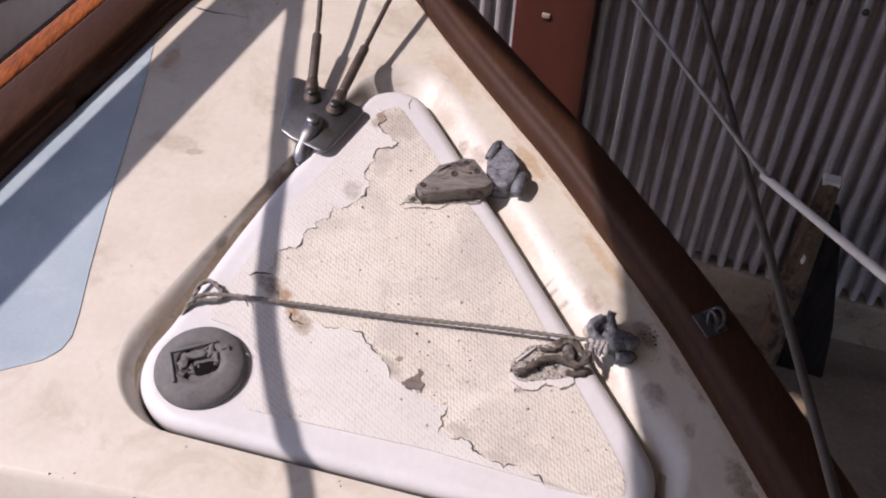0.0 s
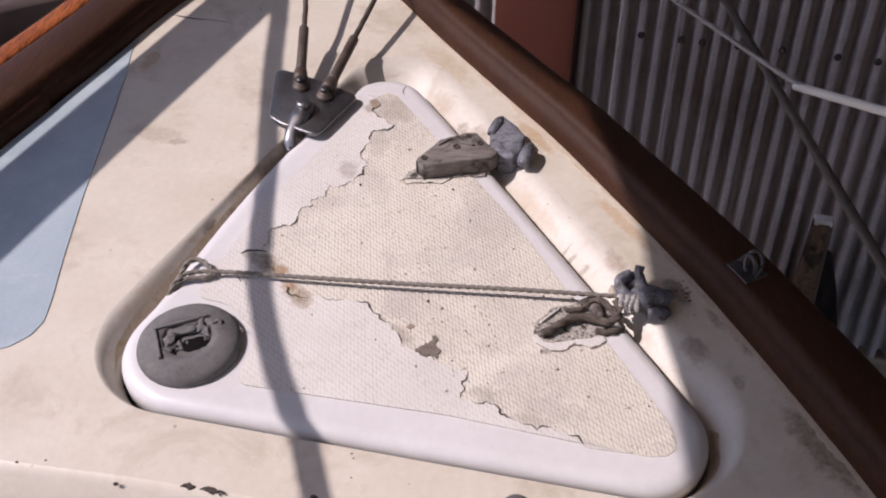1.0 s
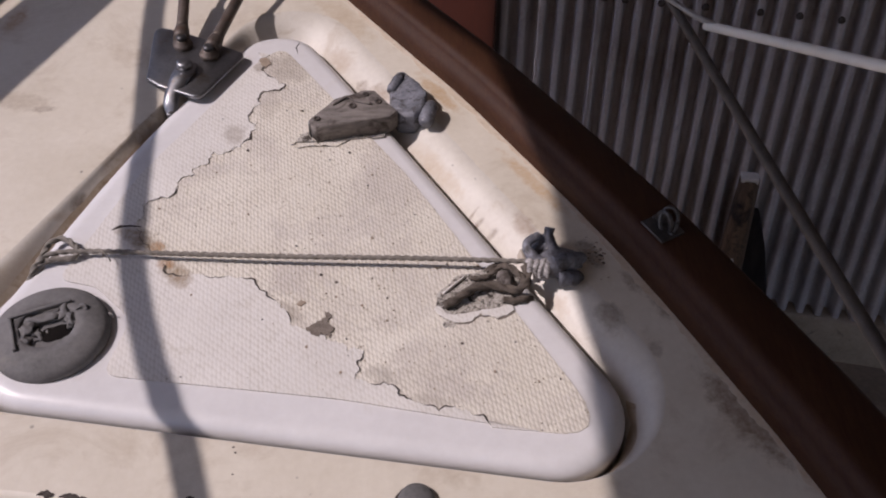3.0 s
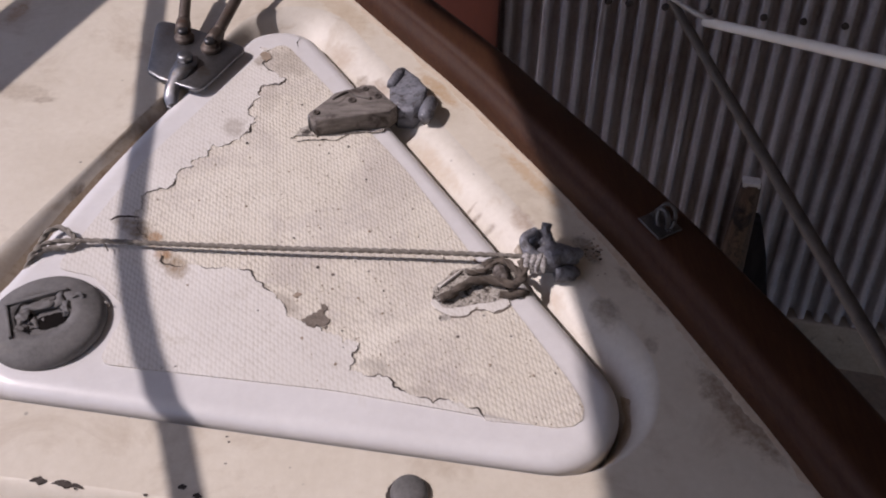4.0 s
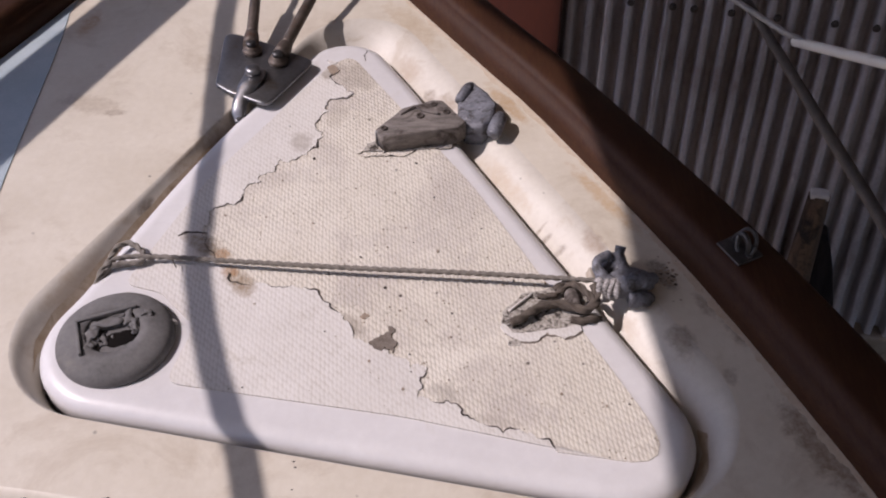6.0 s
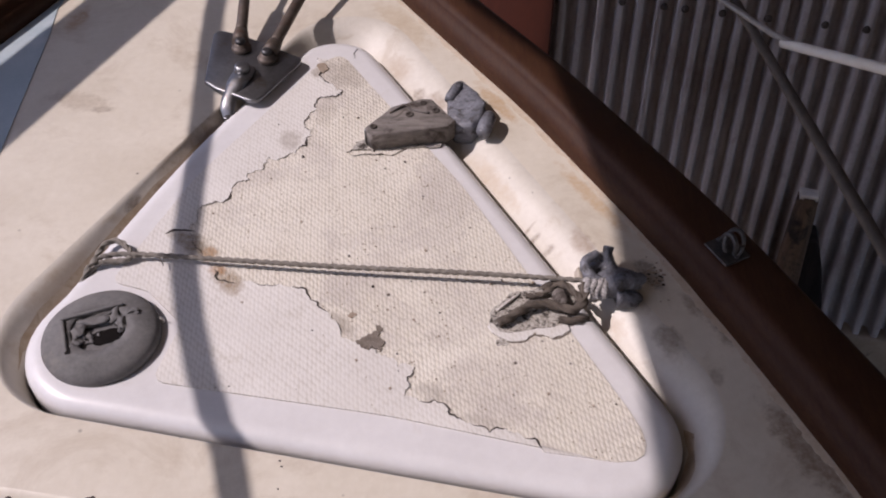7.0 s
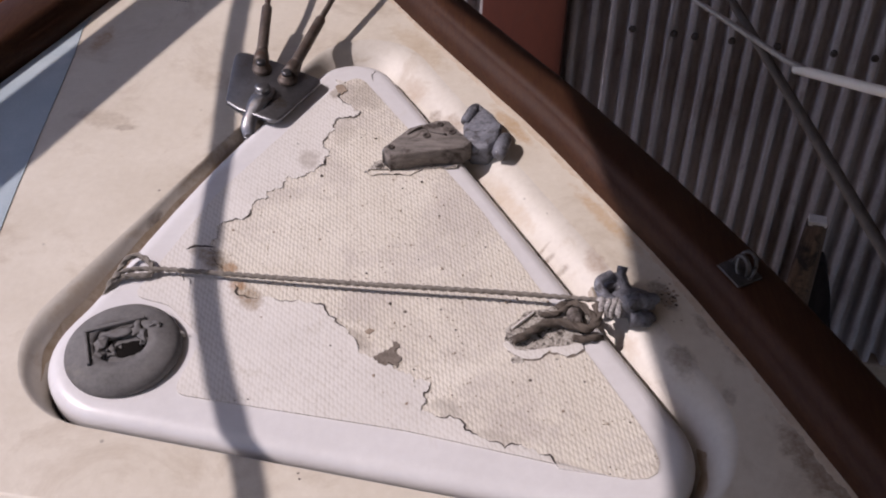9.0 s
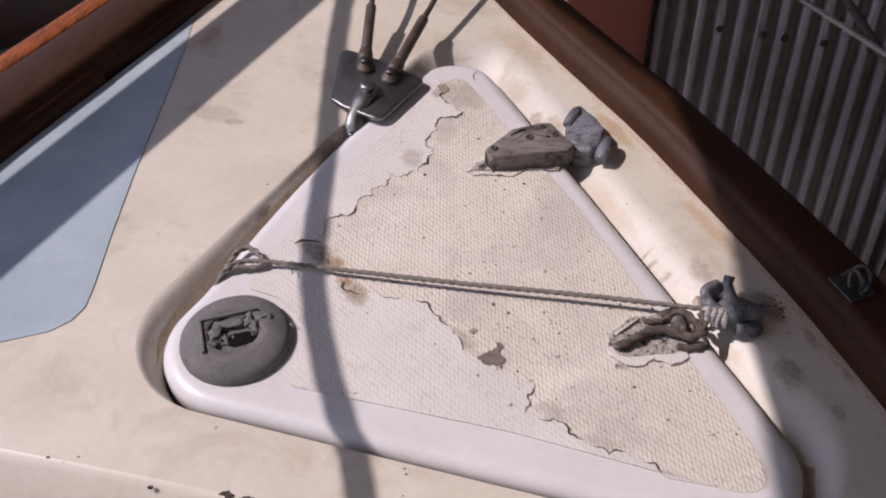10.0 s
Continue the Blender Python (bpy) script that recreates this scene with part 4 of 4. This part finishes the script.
def hinge_aft():
    t = holder("hinge", "corroded grey alloy hinge lashed with cord", "hinge", group="hatch hinges")
    bm = bmesh.new()
    blob(bm, 0.247, 0.986, 0.010, 0.031, 0.019, 0.0165, 4.0, 0.35, radians(6))
    for v in bm.verts:
        v.co.z = max(v.co.z, -0.004)
    corrode(bm)
    part("leaf", bm, M["bronze"], t)
    part("hook", rough_bar([(0.224, 0.981, 0.014), (0.215, 0.988, 0.020), (0.2095, 0.997, 0.024), (0.211, 1.006, 0.026), (0.218, 1.013, 0.026), (0.226, 1.018, 0.026)],
                           [0.0095, 0.0075, 0.0065, 0.006, 0.006, 0.005]), M["bronze"], t)
    part("lug", rough_bar([(0.242, 1.000, 0.014), (0.2405, 1.010, 0.020), (0.238, 1.019, 0.026), (0.2395, 1.026, 0.030)], [0.011, 0.0065, 0.0055, 0.0062]), M["bronze"], t)
    part("web", rough_bar([(0.217, 0.998, 0.006), (0.224, 1.010, 0.010), (0.233, 1.013, 0.012), (0.241, 1.006, 0.010)], [0.007, 0.008, 0.008, 0.007]), M["bronze"], t)
    part("rim", rough_bar([(0.224, 1.016, 0.020), (0.231, 1.019, 0.019), (0.239, 1.018, 0.021)], [0.0055, 0.006, 0.0055]), M["bronze"], t)
    part("knuckle", rough_bar([(0.240, 0.976, 0.020), (0.256, 0.980, 0.023), (0.274, 0.984, 0.018)], [0.009, 0.0105, 0.009], 0.0030, 22), M["bronze"], t)
    part("lump", rough_bar([(0.246, 0.966, 0.006), (0.262, 0.966, 0.006), (0.272, 0.972, 0.004)], [0.009, 0.011, 0.008], 0.003), M["bronze"], t)
    bm = bmesh.new()
    blob(bm, 0.2085, 1.010, -0.004, 0.0065, 0.010, 0.006, 2.2, 0.5)
    part("corroded_stub", bm, M["recess_dirt"], t, "stub of brown corrosion in the gutter")
    return t


def lashing():
    """Doubled thin cord with an eye, drawn from the port gutter to the aft hinge."""
    t = holder("braided_rope", "thin grubby braided cord with an eye, stretched over the hatch", "cord")
    r = 0.0032
    bm = bmesh.new()
    cord(bm, [(-0.392, 0.958, -0.022), (-0.383, 0.974, -0.008), (-0.377, 0.990, 0.004), (-0.371, 1.000, 0.0085), (-0.3685, 1.012, 0.0095), (-0.367, 1.022, 0.010), (-0.3615, 1.030, 0.010), (-0.353, 1.033, 0.010), (-0.343, 1.028, 0.010),
              (-0.334, 1.019, 0.010), (-0.329, 1.010, 0.010), (-0.334, 1.0035, 0.0085), (-0.344, 1.0015, 0.008), (-0.358, 1.0005, 0.008), (-0.369, 0.996, 0.005), (-0.380, 0.982, -0.004), (-0.390, 0.964, -0.020)], r * 1.15)
    part("eye_splice", bm, M["cord"], t)
    bm = bmesh.new()
    cord(bm, [(-0.372, 0.995, 0.009), (-0.364, 1.004, 0.011), (-0.352, 1.0085, 0.0115), (-0.340, 1.010, 0.0115), (-0.326, 1.010, 0.0115), (-0.30, 1.0105, 0.011), (-0.21, 1.0045, 0.0125), (-0.075, 0.9965, 0.0145), (0.06, 0.991, 0.0165), (0.15, 0.986, 0.0175),
              (0.215, 0.981, 0.019)], r)
    part("upper_leg", bm, M["cord"], t)
    bm = bmesh.new()
    tube(bm, smooth_line([(-0.300, 1.008, 0.012), (-0.293, 1.004, 0.012), (-0.288, 0.996, 0.009)], 4), 0.0009, 6)
    part("loose_strand", bm, M["cord"], t)
    return t


def lashing_tail():
    t = holder("dirty_rope", "dark dirty cord end knotted round the aft hinge", "cord")
    bm = bmesh.new()
    cord(bm, [(0.107, 0.924, 0.0075), (0.123, 0.934, 0.009), (0.139, 0.946, 0.010), (0.155, 0.952, 0.010), (0.172, 0.950, 0.010), (0.184, 0.945, 0.011), (0.195, 0.944, 0.012), (0.203, 0.950, 0.014), (0.207, 0.961, 0.016),
              (0.205, 0.976, 0.018)], 0.0055)
    part("thick_end", bm, M["tarcord"], t)
    bm = bmesh.new()
    cord(bm, [(0.160, 0.978, 0.005), (0.172, 0.984, 0.010), (0.184, 0.978, 0.015), (0.193, 0.969, 0.016), (0.200, 0.958, 0.016), (0.203, 0.950, 0.012)], 0.0044)
    part("turn", bm, M["tarcord"], t)
    bm = bmesh.new()
    cord(bm, [(0.140, 0.968, 0.004), (0.156, 0.968, 0.006), (0.168, 0.974, 0.009), (0.182, 0.984, 0.014)], 0.0034)
    part("turn", bm, M["tarcord"], t)
    bm = bmesh.new()
    cord(bm, [(0.176, 0.934, 0.004), (0.190, 0.933, 0.004), (0.203, 0.937, 0.003), (0.212, 0.943, -0.006)], 0.0046)
    part("short_tail", bm, M["tarcord"], t)
    for k in range(4):
        x = 0.209 + 0.0070 * k
        bm = rough_bar([(x - 0.002 + 0.003 * (k % 2), 0.963, 0.010), (x, 0.967 + 0.001 * k, 0.020), (x + 0.002, 0.975, 0.0245 - 0.0012 * k), (x + 0.004 * (k % 3), 0.982, 0.020)], [0.003, 0.0042, 0.0042, 0.003], 0.0024, 12)
        part("whipping_turn", bm, M["fray"], t, "pale frayed whipping" if k == 0 else "")
    bm = bmesh.new()
    blob(bm, 0.181, 0.965, 0.006, 0.010, 0.013, 0.007, 6.0, 0.5)
    part("fibre_lump", bm, M["weathered"], t, "pale frayed lump")
    return t


def rubber_stop():
    bm = bmesh.new()
    lathe(bm, 0.069, 0.683, [(0.0185, 0.0), (0.0187, 0.003), (0.0176, 0.0065), (0.0145, 0.0095), (0.009, 0.0112), (0.001, 0.0118)], 32)
    t = holder("rubber_stop", "dark grey domed rubber stop on the deck", "rubber stop")
    part("dome", bm, M["rubber"], t)
    bm = bmesh.new()
    plate_from(bm, jagged([Vector(p) for p in circle(0.066, 0.6805, 0.0200, 14)] + [Vector(circle(0.066, 0.6805, 0.0200, 14)[0])], 0.15, 2, 3)[:-1], -0.0005, 0.0012)
    part("sealant", bm, M["chip"], t, "ragged ring of old sealant", smooth=False)
    return t


def pad_eye():
    t = holder("pad_eye", "stainless pad eye with a ring on the toe rail", "pad eye")
    z = 0.0455
    rot = radians(-62)
    bm = bmesh.new()
    box(bm, 0.373, 1.010, z + 0.0015, 0.040, 0.036, 0.003, rot, 0.0012)
    part("base_plate", bm, M["dull_steel"], t)
    d = Vector((math.cos(rot), math.sin(rot), 0))
    bm = bmesh.new()
    c = Vector((0.374, 1.012, z + 0.003))
    tube(bm, [c + d * (0.012 * math.cos(a)) + Vector((0, 0, 0.020 * math.sin(a))) for a in (math.pi * k / 12 for k in range(13))], 0.0032, 10)
    part("bow", bm, M["dull_steel"], t)
    bm = bmesh.new()
    c2 = c + Vector((0.004, -0.002, 0.010))
    n1, n2 = Vector((0.85, -0.42, 0.1)).normalized(), Vector((0.12, 0.50, 0.80)).normalized()
    pts = [c2 + n1 * (0.0105 * math.cos(a)) + n2 * (0.0165 * math.sin(a)) for a in (2 * math.pi * k / 24 for k in range(25))]
    tube(bm, pts, 0.0026, 8)
    part("ring", bm, M["dull_steel"], t)
    for sx in (-1, 1):
        bm = bmesh.new()
        q = c + d * (0.0155 * sx)
        lathe(bm, q.x, q.y, [(0.0035, z + 0.003), (0.003, z + 0.0045), (0.0005, z + 0.0048)], 12)
        part("screw_head", bm, M["dull_steel"], t)
    return t


cowl_base()
chain_plate()
stay("stay_wire", (-0.270, 1.428), (-0.278, 1.556, 0.050), (-0.335, 2.03, 0.15), "brown-stained wire stay with a swaged terminal, leading to the bow")
stay("stay_wire", (-0.224, 1.405), (-0.189, 1.540, 0.042), (-0.138, 1.74, 0.070), "brown-stained wire stay with a swaged terminal, leading to the rail")
wedge_block()
hinge_forward()
hinge_aft()
lashing()
lashing_tail()
rubber_stop()
pad_eye()

# chips and stains on the deck itself
marks = random.Random(12)
for k in range(14):
    t = marks.random()
    a, b = Vector(EDGE[2]), Vector(EDGE[9])
    p = a.lerp(b, t)
    if 0.25 < t < 0.75 and marks.random() < 0.6:
        continue
    r = marks.uniform(0.0012, 0.0034)
    patch("chip", circle(p.x, p.y + marks.uniform(-0.004, 0.012), r, 7, r * 0.6), 0.0, 0.0005, M["chip"], the_deck, "", 0.2, k)
for pts in ([(-0.300, 0.700), (-0.290, 0.705), (-0.282, 0.700), (-0.290, 0.696)], [(-0.278, 0.697), (-0.268, 0.701), (-0.250, 0.695), (-0.246, 0.691), (-0.262, 0.692)],
            [(-0.141, 0.683), (-0.135, 0.686), (-0.131, 0.682), (-0.137, 0.679)], [(0.238, 0.603), (0.246, 0.607), (0.258, 0.602), (0.247, 0.599)]):
    patch("chip", pts, 0.0, 0.0005, M["chip"], the_deck, "dark chip along the deck edge", 0.15, 17)
patch("scratch", [(-0.548, 1.668), (-0.500, 1.655), (-0.432, 1.646), (-0.500, 1.652)], 0.0, 0.0004, M["chip"], the_deck, "long dark hairline crack", 0.05, 3)
for x, y, r in ((-0.1514, 0.6922, 0.0045), (-0.1854, 0.6843, 0.0022), (-0.1159, 0.7480, 0.0014), (-0.1134, 0.7417, 0.0014), (-0.1134, 0.7174, 0.0012)):
    patch("chip", circle(x, y, r, 9, r * 0.6), 0.0, 0.0005, M["chip"], the_deck, "", 0.25, int(-x * 900))


def weep(x, top, bottom, wide, seed, label=""):
    """A run of rust down the sloping step; top and bottom are distances aft of its edge."""
    edge_y = next(a[1] + (b[1] - a[1]) * (x - a[0]) / (b[0] - a[0]) for a, b in zip(EDGE, EDGE[1:]) if a[0] <= x <= b[0])
    prof = ((0, 0), (0.004, -0.0012), (0.011, -0.007), (0.050, -0.072), (0.098, -0.152))
    bm = bmesh.new()
    prev = None
    for k in range(13):
        f = k / 12
        d = top + (bottom - top) * f
        z = next(p[1] + (q[1] - p[1]) * (d - p[0]) / (q[0] - p[0]) for p, q in zip(prof, prof[1:]) if p[0] <= d <= q[0])
        w = wide * (0.35 + 0.65 * math.sin(math.pi * min(1, 0.15 + 0.85 * f)) ** 0.6) * 0.5
        mid = x + 0.0012 * noise.noise(Vector((f * 3, seed, 0))) - 0.0025 * f
        row = [bm.verts.new((mid + sg * w * (1 + 0.3 * noise.noise(Vector((f * 6, seed, sg)))), edge_y - d - 0.0006, z + 0.0005)) for sg in (-1, 1)]
        if prev:
            bm.faces.new((prev[0], prev[1], row[1], row[0]))
        prev = row
    part("rust_weep", bm, M["rust"], the_deck, label)


weep(-0.1395, 0.002, 0.028, 0.0065, 1, "short orange rust weep")
weep(-0.1690, 0.046, 0.060, 0.0048, 2)

# ---- lines outside the rail ----
def along(p, d, k):
    return Vector(p) + Vector(d) * k


def lifeline(name, p, d, r, material, label, span, tube_span=None, bend=0.0):
    t = holder(name, label, "lifeline", group="lifelines by the rail")
    bm = bmesh.new()
    sag = []
    for k in range(31):
        f = k / 30 * (span[1] - span[0]) + span[0]
        sag.append(along(p, d, f) + Vector((0, 0, bend * max(0.0, f - 0.13))))
    tube(bm, sag, r, 10)
    part("wire", bm, material, t)
    if tube_span:
        bm = bmesh.new()
        tube(bm, [along(p, d, tube_span[0]), along(p, d, tube_span[1])], 0.0050, 12)
        part("cover", bm, M["white_tube"], t, "white plastic tube over the wire")
    return t


lifeline("lifeline", (0.372, 0.978, 0.284), (-0.03, 0.993, -0.112), 0.0052, M["dark_wire"], "thin dark sheathed lifeline beside the rail", (-1.6, 1.05))
lifeline("lifeline", (0.411, 0.952, 0.348), (-0.213, 0.876, -0.433), 0.0034, M["grey_wire"], "grey lifeline with a white tube over part of it", (-0.9, 0.78), (-0.9, 0.14), 0.22)

# ---- yard: shed wall, board, post, ground ----
PHI = radians(16)
WN = Vector((math.sin(PHI), math.cos(PHI), 0))
WU = Vector((math.cos(PHI), -math.sin(PHI), 0))
WD = 3.65
GROUND = -1.80
YARD = Matrix.Identity(4)


def shed_wall():
    w = holder("wall_shed", "weathered galvanised corrugated sheet wall of a shed", "wall", "structure", base=YARD)
    pitch, amp = 0.076, 0.040
    per = 16

    def sheet(u0, u1, z0, z1, off):
        bm = bmesh.new()
        n = int((u1 - u0) / pitch * per)
        rows = []
        for z in (z0, (z0 + z1) / 2, z1):
            row = []
            for i in range(n + 1):
                u = u0 + (u1 - u0) * i / n
                p = WU * u + WN * (WD - off - amp * math.tanh(3.0 * math.sin(2 * math.pi * u / pitch)) + 0.003 * noise.noise(Vector((u * 2, z * 2, 0))))
                row.append(bm.verts.new((p.x, p.y, z)))
            rows.append(row)
        for r, s in zip(rows, rows[1:]):
            for i in range(n):
                bm.faces.new((r[i], r[i + 1], s[i + 1], s[i]))
        part("corrugated_sheet", bm, M["tin"], w)
    for k in range(-4, 7):
        u0 = k * 0.836 - 0.2
        sheet(u0, u0 + 0.90, -1.46 + 0.01 * (k % 3), 3.2, 0.004 * (k % 2))
        sheet(u0, u0 + 0.90, GROUND + 0.20, -1.40 + 0.012 * ((k + 1) % 2), 0.010 + 0.004 * (k % 2))
    # roofing screws with dark washers along a purlin
    for z in (-0.228, 1.0):
        for i, u in enumerate((-0.277, -0.116, -0.035, 0.104, 0.272, 0.475, 0.619, 0.770)):
            c = WU * u + WN * (WD - amp - 0.006)
            bm = bmesh.new()
            bmesh.ops.create_cone(bm, segments=14, radius1=0.015, radius2=0.011, depth=0.012, cap_ends=True)
            bmesh.ops.rotate(bm, cent=(0, 0, 0), matrix=Matrix.Rotation(radians(90), 3, "X"), verts=bm.verts)
            bmesh.ops.translate(bm, vec=(c.x, c.y, z), verts=bm.verts)
            part("screw_cap", bm, M["chip"], w, "dark screw cap" if i == 0 else "")
    bm = bmesh.new()
    c = WU * 1.0 + WN * (WD + 0.10)
    box(bm, c.x, c.y, GROUND + 0.10, 9.2, 0.34, 0.26, -PHI, 0.02)
    bmesh.ops.subdivide_edges(bm, edges=bm.edges[:], cuts=2)
    part("plinth", bm, M["plinth"], w, "crumbling rendered base of the wall")
    return w


def at_wall(u, off, z):
    p = WU * u + WN * (WD - off)
    return Vector((p.x, p.y, z))


def board():
    t = holder("painted_board", "tall red-brown painted board leaning by the corrugated wall", "board", base=YARD)
    a, b = -0.87, -0.535
    bm = bmesh.new()
    c = at_wall((a + b) / 2, 0.12, (GROUND + 2.4) / 2)
    box(bm, c.x, c.y, c.z, b - a, 0.04, 2.4 - GROUND, -PHI, 0.004)
    part("panel", bm, M["red_paint"], t)
    bm = bmesh.new()
    c = at_wall((a + b) / 2 - 0.03, 0.145, -0.44)
    box(bm, c.x, c.y, c.z, 0.035, 0.01, 0.02, -PHI, 0.003)
    part("latch", bm, M["dirt"], t, "small pale latch")
    return t


def post():
    t = holder("timber_post", "rough dark weathered timber post with a pale sawn top", "post", base=YARD)
    c = at_wall(0.500, 0.55, 0)
    top = -0.675
    bm = bmesh.new()
    rows = []
    rng = random.Random(3)
    for k in range(26):
        f = k / 25
        z = GROUND + (top - GROUND) * f
        w = 0.060 - 0.023 * f ** 1.5
        row = []
        for i in range(14):
            a = 2 * math.pi * i / 14
            s = 1 + 0.30 * noise.noise(Vector((math.cos(a) * 2, math.sin(a) * 2, z * 3))) * (1 - 0.5 * f)
            row.append((c.x + w * s * math.cos(a), c.y + w * s * math.sin(a), z))
        rows.append(row)
    rings(bm, rows, True, True)
    part("trunk", bm, M["bark"], t)
    bm = bmesh.new()
    box(bm, c.x, c.y, top + 0.002, 0.062, 0.060, 0.018, -PHI, 0.003)
    part("sawn_top", bm, M["cut_end"], t, "pale sawn end")
    bm = bmesh.new()
    q = at_wall(0.500, 0.595, -1.02)
    blob(bm, q.x, q.y, q.z, 0.008, 0.006, 0.022, 2.0, 0.3)
    part("scar", bm, M["cut_end"], t)
    # low timber lying behind it
    return t


def post_shade_slab():
    """Near-black slab, broad at its foot: the post's shade made as a solid."""
    t = holder("post_shade_slab", "dark tapering slab standing in for the shade beside the post", "board", base=YARD)
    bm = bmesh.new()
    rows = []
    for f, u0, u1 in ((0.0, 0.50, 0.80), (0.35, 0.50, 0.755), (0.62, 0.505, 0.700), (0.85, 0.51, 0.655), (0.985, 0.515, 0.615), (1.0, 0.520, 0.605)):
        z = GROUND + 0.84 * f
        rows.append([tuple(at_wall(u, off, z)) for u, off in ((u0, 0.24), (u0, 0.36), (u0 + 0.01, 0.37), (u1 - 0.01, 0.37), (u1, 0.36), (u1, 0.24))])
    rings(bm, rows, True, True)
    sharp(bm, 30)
    part("body", bm, M["post_shade"], t)
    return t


shed_wall()
board()
post()
post_shade_slab()

bm = bmesh.new()
N = 60
g = {}
for i in range(N + 1):
    for j in range(N + 1):
        u, v = (i / N * 2 - 1), (j / N * 2 - 1)
        x, y = 40 * u * abs(u) ** 1.5, 40 * v * abs(v) ** 1.5 + 1
        g[i, j] = bm.verts.new((x, y, GROUND + 0.02 * noise.noise(Vector((x, y, 0)) * 1.3)))
for i in range(N):
    for j in range(N):
        bm.faces.new((g[i, j], g[i + 1, j], g[i + 1, j + 1], g[i, j + 1]))
single("ground", bm, M["ground"], "dry brown packed earth of the boatyard", "ground", "structure", base=YARD)

bm = bmesh.new()
box(bm, -0.2, 0.3, (GROUND - 1.0) / 2, 0.5, 1.2, GROUND * -1 - 1.0 + 0.0, 0, 0.01)
single("keel_block", bm, M["weathered"], "stack of timber under the hull", "cradle", "structure", base=YARD)

# ---- overhead: unseen shapes added to throw the shadows on the deck ----
def cast(p, k):
    return Vector((p[0], p[1], 0)) + SUN * k


# unseen spar added along the port side to cast the broad shadow band
bm = bmesh.new()
a, b = cast((-0.430, 1.700), 0.75), cast((-0.670, 1.085), 0.75)
d = (b - a).normalized()
tube(bm, [a - d * 1.2, a - d * 0.5, a, b, b + d * 1.5], [0.047, 0.051, 0.052, 0.052, 0.052], 24)
single("spar", bm, M["varnish"], "unseen round spar added to cast the port shadow band", "spar")

# unseen slack rope added over the foredeck, traced back from its curved shadow
bm = bmesh.new()
line = [(-0.385, 1.95), (-0.350, 1.709), (-0.330, 1.501), (-0.292, 1.211), (-0.266, 1.016), (-0.234, 0.905), (-0.201, 0.822), (-0.166, 0.745), (-0.148, 0.689), (-0.118, 0.61), (-0.07, 0.50), (0.0, 0.3)]
tube(bm, resample(smooth_line([cast(p, 0.9) for p in line], 6), 0.02), 0.0135, 14, 3, 0.07, 0.12)
single("shadow_rope", bm, M["cord"], "unseen thick slack rope added above the foredeck for its shadow", "rope")

# unseen sheet added overhead, its outline cut so its edge shades the starboard side
zr = 1.32


def on_shade_sheet(p):
    p = Vector(p)
    return (p + SUN * ((zr - p.z) / SUN.z)).xy


TO_BOAT = BOAT.inverted()
edge = [on_shade_sheet(p) for p in ((0.262, -2.8, 0), (0.260, 0.70, 0), (0.256, 1.24, 0), (0.231, 1.37, 0), (-0.06, 1.75, 0), (-0.18, 1.95, 0))]
edge += [on_shade_sheet(TO_BOAT @ Vector(p)) for p in ((0.37, 3.50, -1.7), (0.37, 3.50, -0.9), (0.37, 3.50, 0.5))]
loop = edge + [Vector((5.0, edge[-1].y)), Vector((5.0, edge[0].y))]
bm = bmesh.new()
plate_from(bm, loop, zr, zr + 0.03)
single("shade_sheet", bm, M["canvas"], "unseen grey sheet added to shade the starboard side", "roof", "structure", smooth=False)


# ---- low planks added for the coloured bands beyond the port rail ----
def plank_stand_in():
    t = holder("plank_stand_in", "low planks added for the dark, grey and white bands alongside", "plank stack")
    def plank(name, lo, hi, out, material, label=""):
        bm = bmesh.new()
        rows = []
        for k in range(13):
            y = 1.2 + 0.30 * k
            z = -0.46 * (y - 2.6)
            rows.append([(-1.6 + out, y, lo + z), (-1.6 + out, y, hi + z - 0.006), (-1.6 + out - 0.006, y, hi + z), (-1.95, y, hi + z), (-1.95, y, lo + z)])
        rings(bm, rows, True, True)
        sharp(bm, 40)
        part(name, bm, material, t, label)
    plank("white_plank", -1.05, -0.808, 0.0, M["white_tube"], "white painted plank")
    plank("grey_plank", -0.806, -0.778, 0.012, M["grey_wire"], "grey plank")
    # dark brown here stands for the shade beyond the rail
    plank("shade_plank", -0.776, -0.62, 0.0, M["hull_brown"], "dark brown plank for the shaded ground beyond")
    plank("bearer", -2.6, -1.052, -0.04, M["hull_brown"], "dark timber bearer under the planks")
    return t


plank_stand_in()

# black specks and dirt round the aft hinge
specks_rng = random.Random(8)
for k in range(46):
    a, q = specks_rng.uniform(0, 6.28), abs(specks_rng.gauss(0, 0.016))
    x, y = 0.298 + q * math.cos(a) * 0.8, 1.000 + q * math.sin(a) * 1.5
    if x > 0.322:
        continue
    r = specks_rng.uniform(0.0008, 0.0026)
    patch("dirt_speck", circle(x, y, r, 7, r * 0.7), 0.0, 0.0004, M["chip"] if k % 4 == 0 else M["dirt"], the_deck, "", 0.2, k)
